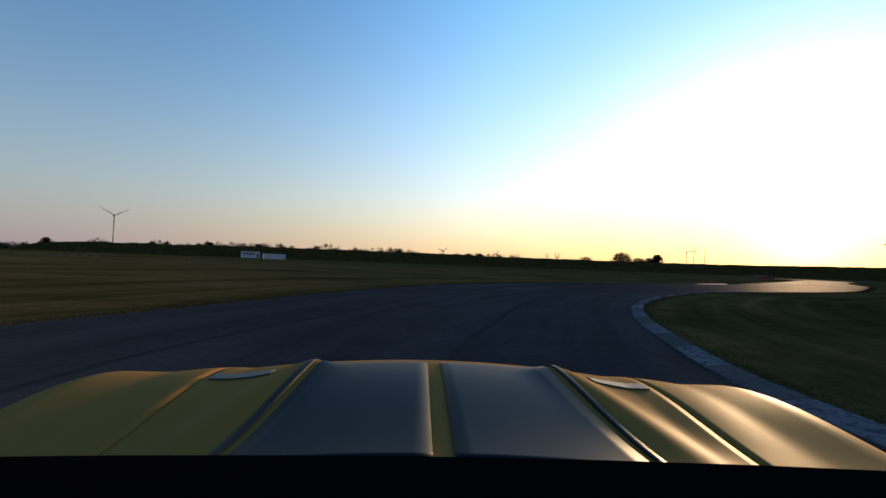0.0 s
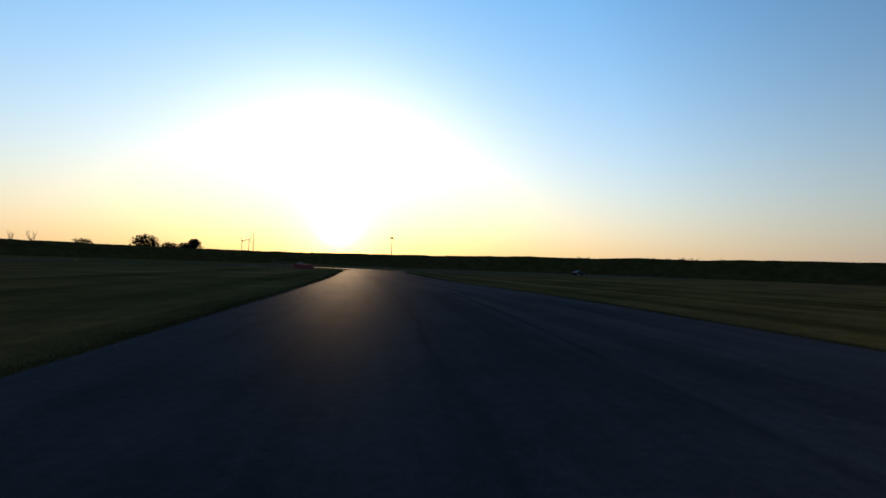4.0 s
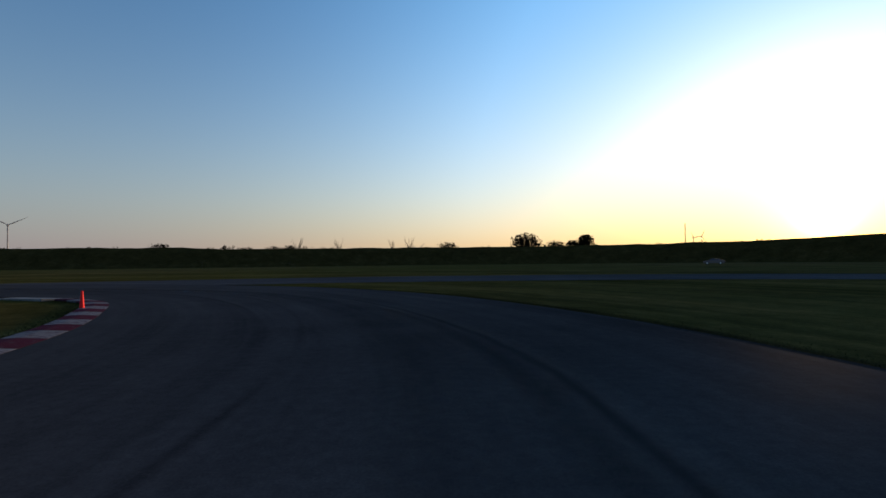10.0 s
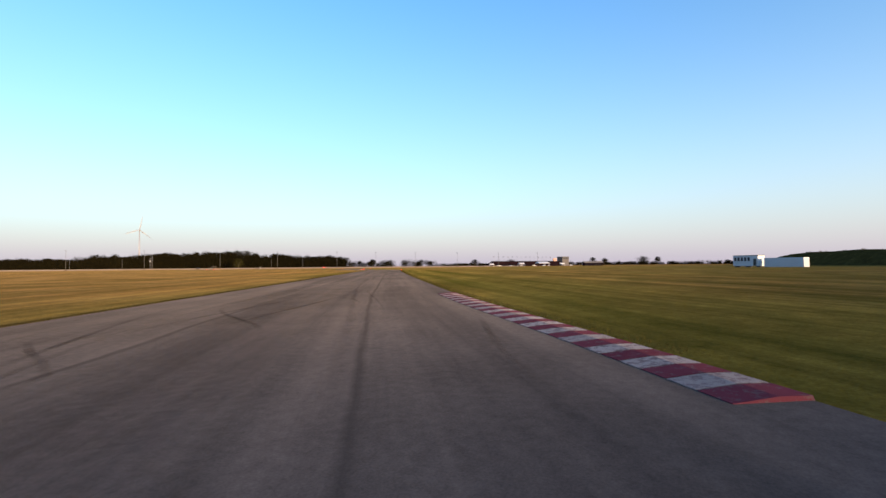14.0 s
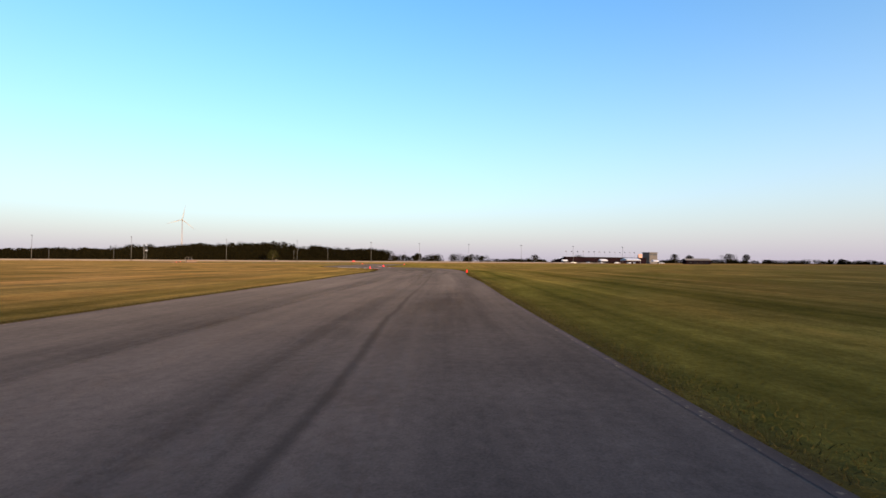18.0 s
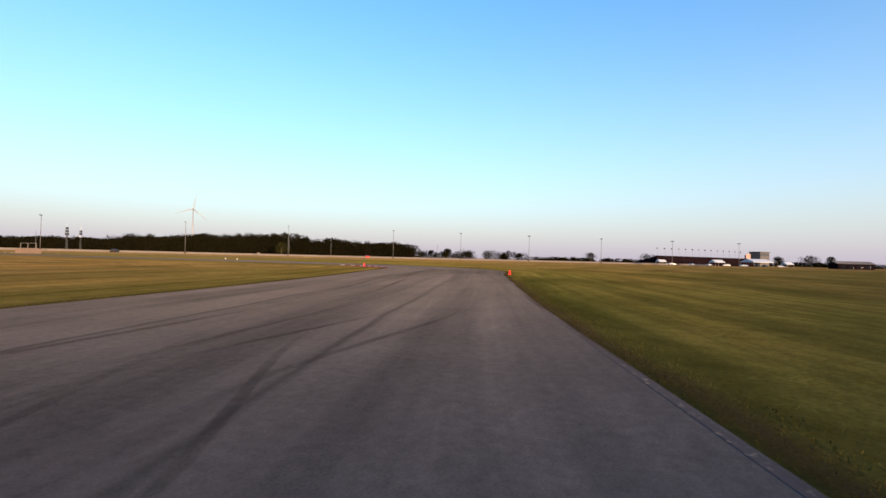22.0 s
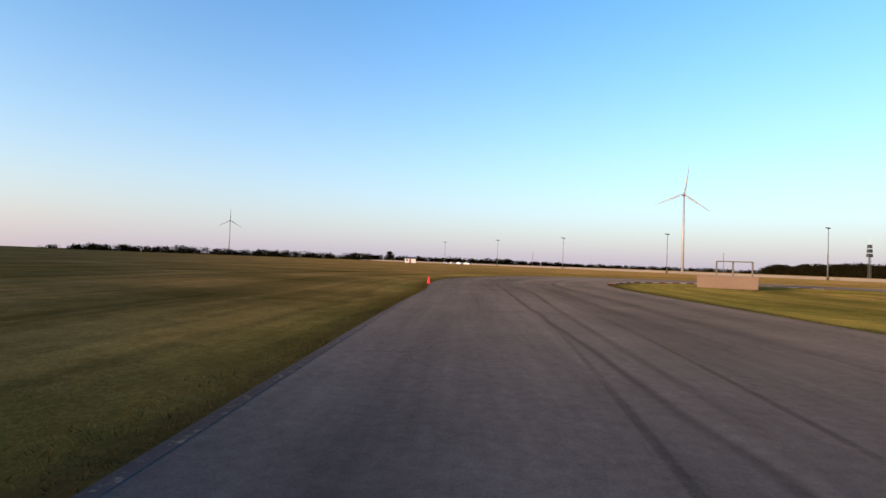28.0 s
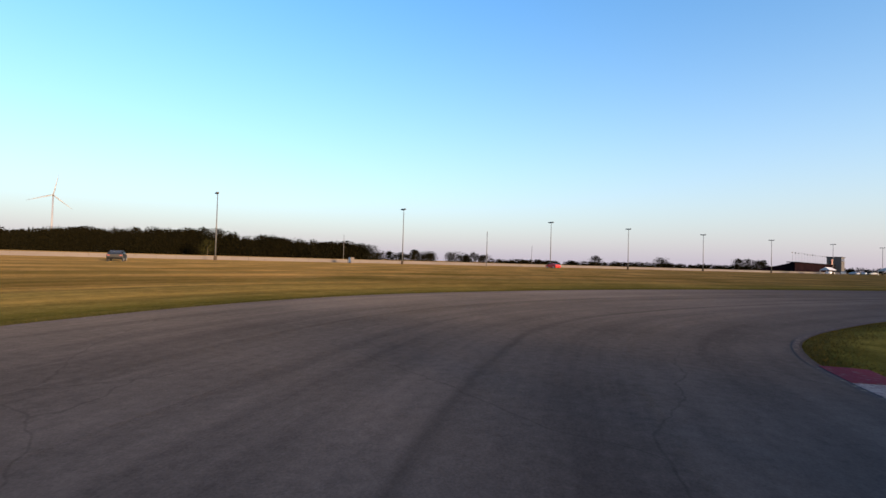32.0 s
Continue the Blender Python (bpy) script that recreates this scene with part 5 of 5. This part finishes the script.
def marshal_post(x, y, yaw, colour, label, frame_h, frame_at, fw, fd):
    t = thing("barrier_box", pose(x, y, 0, 0, 0, yaw), label, "barrier")
    box_on(t, "body", colour, -2.05, 2.05, -0.45, 0.45, -0.02, 0.85, bevel=0.04)
    box_on(t, "top_rail", colour, -2.08, 2.08, -0.48, 0.48, 0.85, 0.92, bevel=0.02)
    for k in range(4):
        box_on(t, "post", colour, -1.95 + k * 1.27, -1.85 + k * 1.27, -0.52, -0.45, 0, 0.85, bevel=0.0)
    f = thing("marshal_stand", pose(*frame_at, 0, 0, 0, yaw), "open grey steel frame stand beside a barrier", "frame")
    for sx in (-fw, 0.1, fw):
        for sy in (-fd, fd):
            part("leg", tube(bmesh.new(), (sx, sy, -0.05), (sx, sy, frame_h), 0.06, 0.06, 8), FRAME, f)
    for sy in (-fd, fd):
        for z in (frame_h, frame_h * 0.42):
            part("rail", tube(bmesh.new(), (-fw, sy, z), (fw, sy, z), 0.045, 0.045, 8), FRAME, f)
    for sx in (-fw, fw):
        part("rail", tube(bmesh.new(), (sx, -fd, frame_h), (sx, fd, frame_h), 0.045, 0.045, 8), FRAME, f)
    box_on(f, "platform", WOOD, -fw, fw, -fd, fd, frame_h * 0.40, frame_h * 0.43)


marshal_post(-162.9, -32.2, -12, CONCRETE, "tan wooden barrier box on the grass inside the last bend", 2.15, (-164.3, -35.6), 1.3, 0.16)
marshal_post(98.5, 145.7, -10, REDBOX, "dark red barrier box on the grass before the junction", 1.2, (94.6, 147.2), 1.2, 0.8)

mast = thing("radio_mast", pose(344, 629.8, 0), "tall thin lattice radio mast near the setting sun", "mast")
for k in range(3):
    a = 2.094 * k
    part("leg", tube(bmesh.new(), (0.8 * math.cos(a), 0.8 * math.sin(a), 0), (0.3 * math.cos(a), 0.3 * math.sin(a), 36), 0.13, 0.09, 6), DARK, mast)
part("bracing", tube(bmesh.new(), (0, 0, 0), (0, 0, 36), 0.25, 0.15, 6), DARK, mast)
white_box = thing("equipment_cabinet", pose(-286, -98, 0, 0, 0, 45), "pale equipment cabinet at the foot of a pole", "cabinet")
box_on(white_box, "body", PALE, -0.8, 0.8, -0.5, 0.5, 0, 1.5)
box_on(white_box, "door", WHITE, -0.7, 0.7, -0.54, -0.5, 0.15, 1.4)


# ---- the car that carries the camera, standing where the shot begins ----
YELLOW = plain("yellow_car_paint", (0.235, 0.125, 0.032), 0.5, 0.0, 0.05, 2.0, 0.004)
SATIN_BLACK = plain("satin_black_stripe", (0.010, 0.011, 0.013), 0.45, 0.0, 0.08, 2.0, 0.07)
DASH = plain("black_dashboard_plastic", (0.005, 0.004, 0.0045), 0.8, 0, 0.2, 6.0, 0.0)


def bonnet_height(x, y):
    """The bonnet's skin: crowned, falling to the nose, with two long raised ribs."""
    u = min(1.0, max(0.0, (y - 0.95) / 0.60))
    z = 0.872 + 0.045 * (3 * u**2 - 2 * u**3) - 0.55 * max(0.0, y - 1.57) ** 2
    z -= 0.040 * (min(abs(x), 0.62) / 0.6) ** 2
    z -= 0.022 * min(1.0, max(0.0, (abs(x) - 0.66) / 0.24)) ** 2
    ridge = 0.385 + 0.34 * max(0.0, 1.55 - y)
    rib = math.exp(-(((abs(x) - ridge) / 0.075) ** 2)) * 0.034 * (0.25 + 0.75 * u) * (1.0 if y < 1.52 else math.exp(-(((y - 1.52) / 0.08) ** 2)))
    z -= 0.9 * max(0.0, abs(x) - 1.08) ** 1.5
    return z + rib


def skin(bm, x0, x1, y0, y1, nx, ny, lift=0.0, thick=0.012, flare=0.0):
    """A piece of the bonnet's skin with a thickness; flare widens it towards the windscreen."""

    def at(i, j):
        x, y = x0 + (x1 - x0) * i / nx, y0 + (y1 - y0) * j / ny
        x += math.copysign(flare * (1.6 - y) * (abs(x) - 0.022) / 0.35, x)
        return x, y, bonnet_height(x, y) + lift

    top = [[bm.verts.new(at(i, j)) for i in range(nx + 1)] for j in range(ny + 1)]
    low = [[bm.verts.new(v.co - Vector((0, 0, thick))) for v in r] for r in top]
    for j in range(ny):
        for i in range(nx):
            bm.faces.new((top[j][i], top[j][i + 1], top[j + 1][i + 1], top[j + 1][i]))
            bm.faces.new((low[j][i], low[j + 1][i], low[j + 1][i + 1], low[j][i + 1]))
    for j in range(ny):
        bm.faces.new((top[j][0], top[j + 1][0], low[j + 1][0], low[j][0])), bm.faces.new((top[j][nx], low[j][nx], low[j + 1][nx], top[j + 1][nx]))
    for i in range(nx):
        bm.faces.new((top[0][i], low[0][i], low[0][i + 1], top[0][i + 1])), bm.faces.new((top[ny][i], top[ny][i + 1], low[ny][i + 1], low[ny][i]))
    return bm


def camera_car():
    t = thing("sports_car", pose(0.077, 0.0, 0, 0, 0, 3.0), "yellow two-door sports car with black bonnet stripes, standing on the track", "car")
    part("bonnet", skin(bmesh.new(), -0.70, 0.70, 0.94, 1.80, 70, 40), YELLOW, t, "yellow bonnet with two raised ribs", smooth=True)
    for s in (-1, 1):
        part("black_stripe", skin(bmesh.new(), s * 0.022, s * 0.345, 0.945, 1.62, 10, 24, 0.004, 0.003, 0.145), SATIN_BLACK, t, "wide satin black stripe", smooth=True)
        part("pinstripe", skin(bmesh.new(), s * 0.362, s * 0.378, 0.945, 1.60, 2, 24, 0.004, 0.003, 0.145), SATIN_BLACK, t, "thin black stripe", smooth=True)
        part("fender", skin(bmesh.new(), s * 0.706, s * 1.14, 0.30, 2.05, 14, 30, 0.0, 0.05), YELLOW, t, smooth=True)
        scoop = part("vent", skin(bmesh.new(), s * 0.50, s * 0.68, 1.50, 1.56, 8, 3, 0.005, 0.004), DARK, t, "black vent slot")
        side = [[(s * x, y, z) for y, z in ((-2.45, 0.30), (-2.42, 0.85), (-1.6, 0.92), (0.35, 0.80), (1.4, 0.78), (2.15, 0.66), (2.25, 0.35), (1.6, 0.22), (-2.0, 0.22))] for x in (0.86, 0.94, 0.95)]
        part("side_panel", loft(bmesh.new(), side), YELLOW, t, smooth=False)
        part("pillar", tube(bmesh.new(), (s * 0.80, 0.42, 0.84), (s * 0.62, -0.42, 1.36), 0.035, 0.035, 8), DASH, t)
        for y in (-1.45, 1.45):
            w = part("wheel", tube(bmesh.new(), (s * 0.72, y, 0.34), (s * 0.965, y, 0.34), 0.34, 0.34, 24), TYRE, t, bevel=0.02)
            part("rim", tube(bmesh.new(), (s * 0.95, y, 0.34), (s * 0.985, y, 0.34), 0.24, 0.22, 16), DARK, w)
        box_on(t, "headlight", GLASS, s * 0.70 - 0.14, s * 0.70 + 0.14, 2.10, 2.22, 0.60, 0.72)
    bm = bmesh.new()
    loft(bm, [[(x, y, z) for y, z in ((1.72, 0.80), (2.16, 0.66), (2.28, 0.42), (2.10, 0.22), (1.70, 0.22))] for x in (-0.86, -0.6, 0.6, 0.86)])
    part("nose", bm, YELLOW, t, bevel=0.03)
    part("floor_pan", box(bmesh.new(), -0.84, 0.84, -2.3, 1.7, 0.2, 0.28), DARK, t)
    dash = [[(x, y, z - 0.012 * (x / 0.8) ** 2) for y, z in ((0.95, 0.80), (0.925, 0.884), (0.905, 0.894), (0.80, 0.900), (0.55, 0.900), (0.40, 0.87), (0.36, 0.70), (0.95, 0.70))] for x in (-0.86, -0.6, -0.3, 0, 0.3, 0.6, 0.86)]
    part("dashboard", loft(bmesh.new(), dash), DASH, t, "matt black dashboard top")
    roof = [[(x, y, z - 0.05 * (x / 0.6) ** 2) for y, z in ((-0.40, 1.385), (-0.9, 1.43), (-1.5, 1.38), (-2.1, 1.12), (-2.1, 1.08), (-1.5, 1.34), (-0.9, 1.39), (-0.40, 1.35))] for x in (-0.60, -0.3, 0, 0.3, 0.60)]
    part("roof", loft(bmesh.new(), roof), YELLOW, t, smooth=True)
    part("boot_lid", box(bmesh.new(), -0.78, 0.78, -2.42, -1.9, 0.80, 0.99), YELLOW, t, bevel=0.03)
    for sx in (-0.40, 0.40):
        box_on(t, "seat", DASH, sx - 0.25, sx + 0.25, -0.95, -0.85, 0.3, 1.0, bevel=0.03)


camera_car()
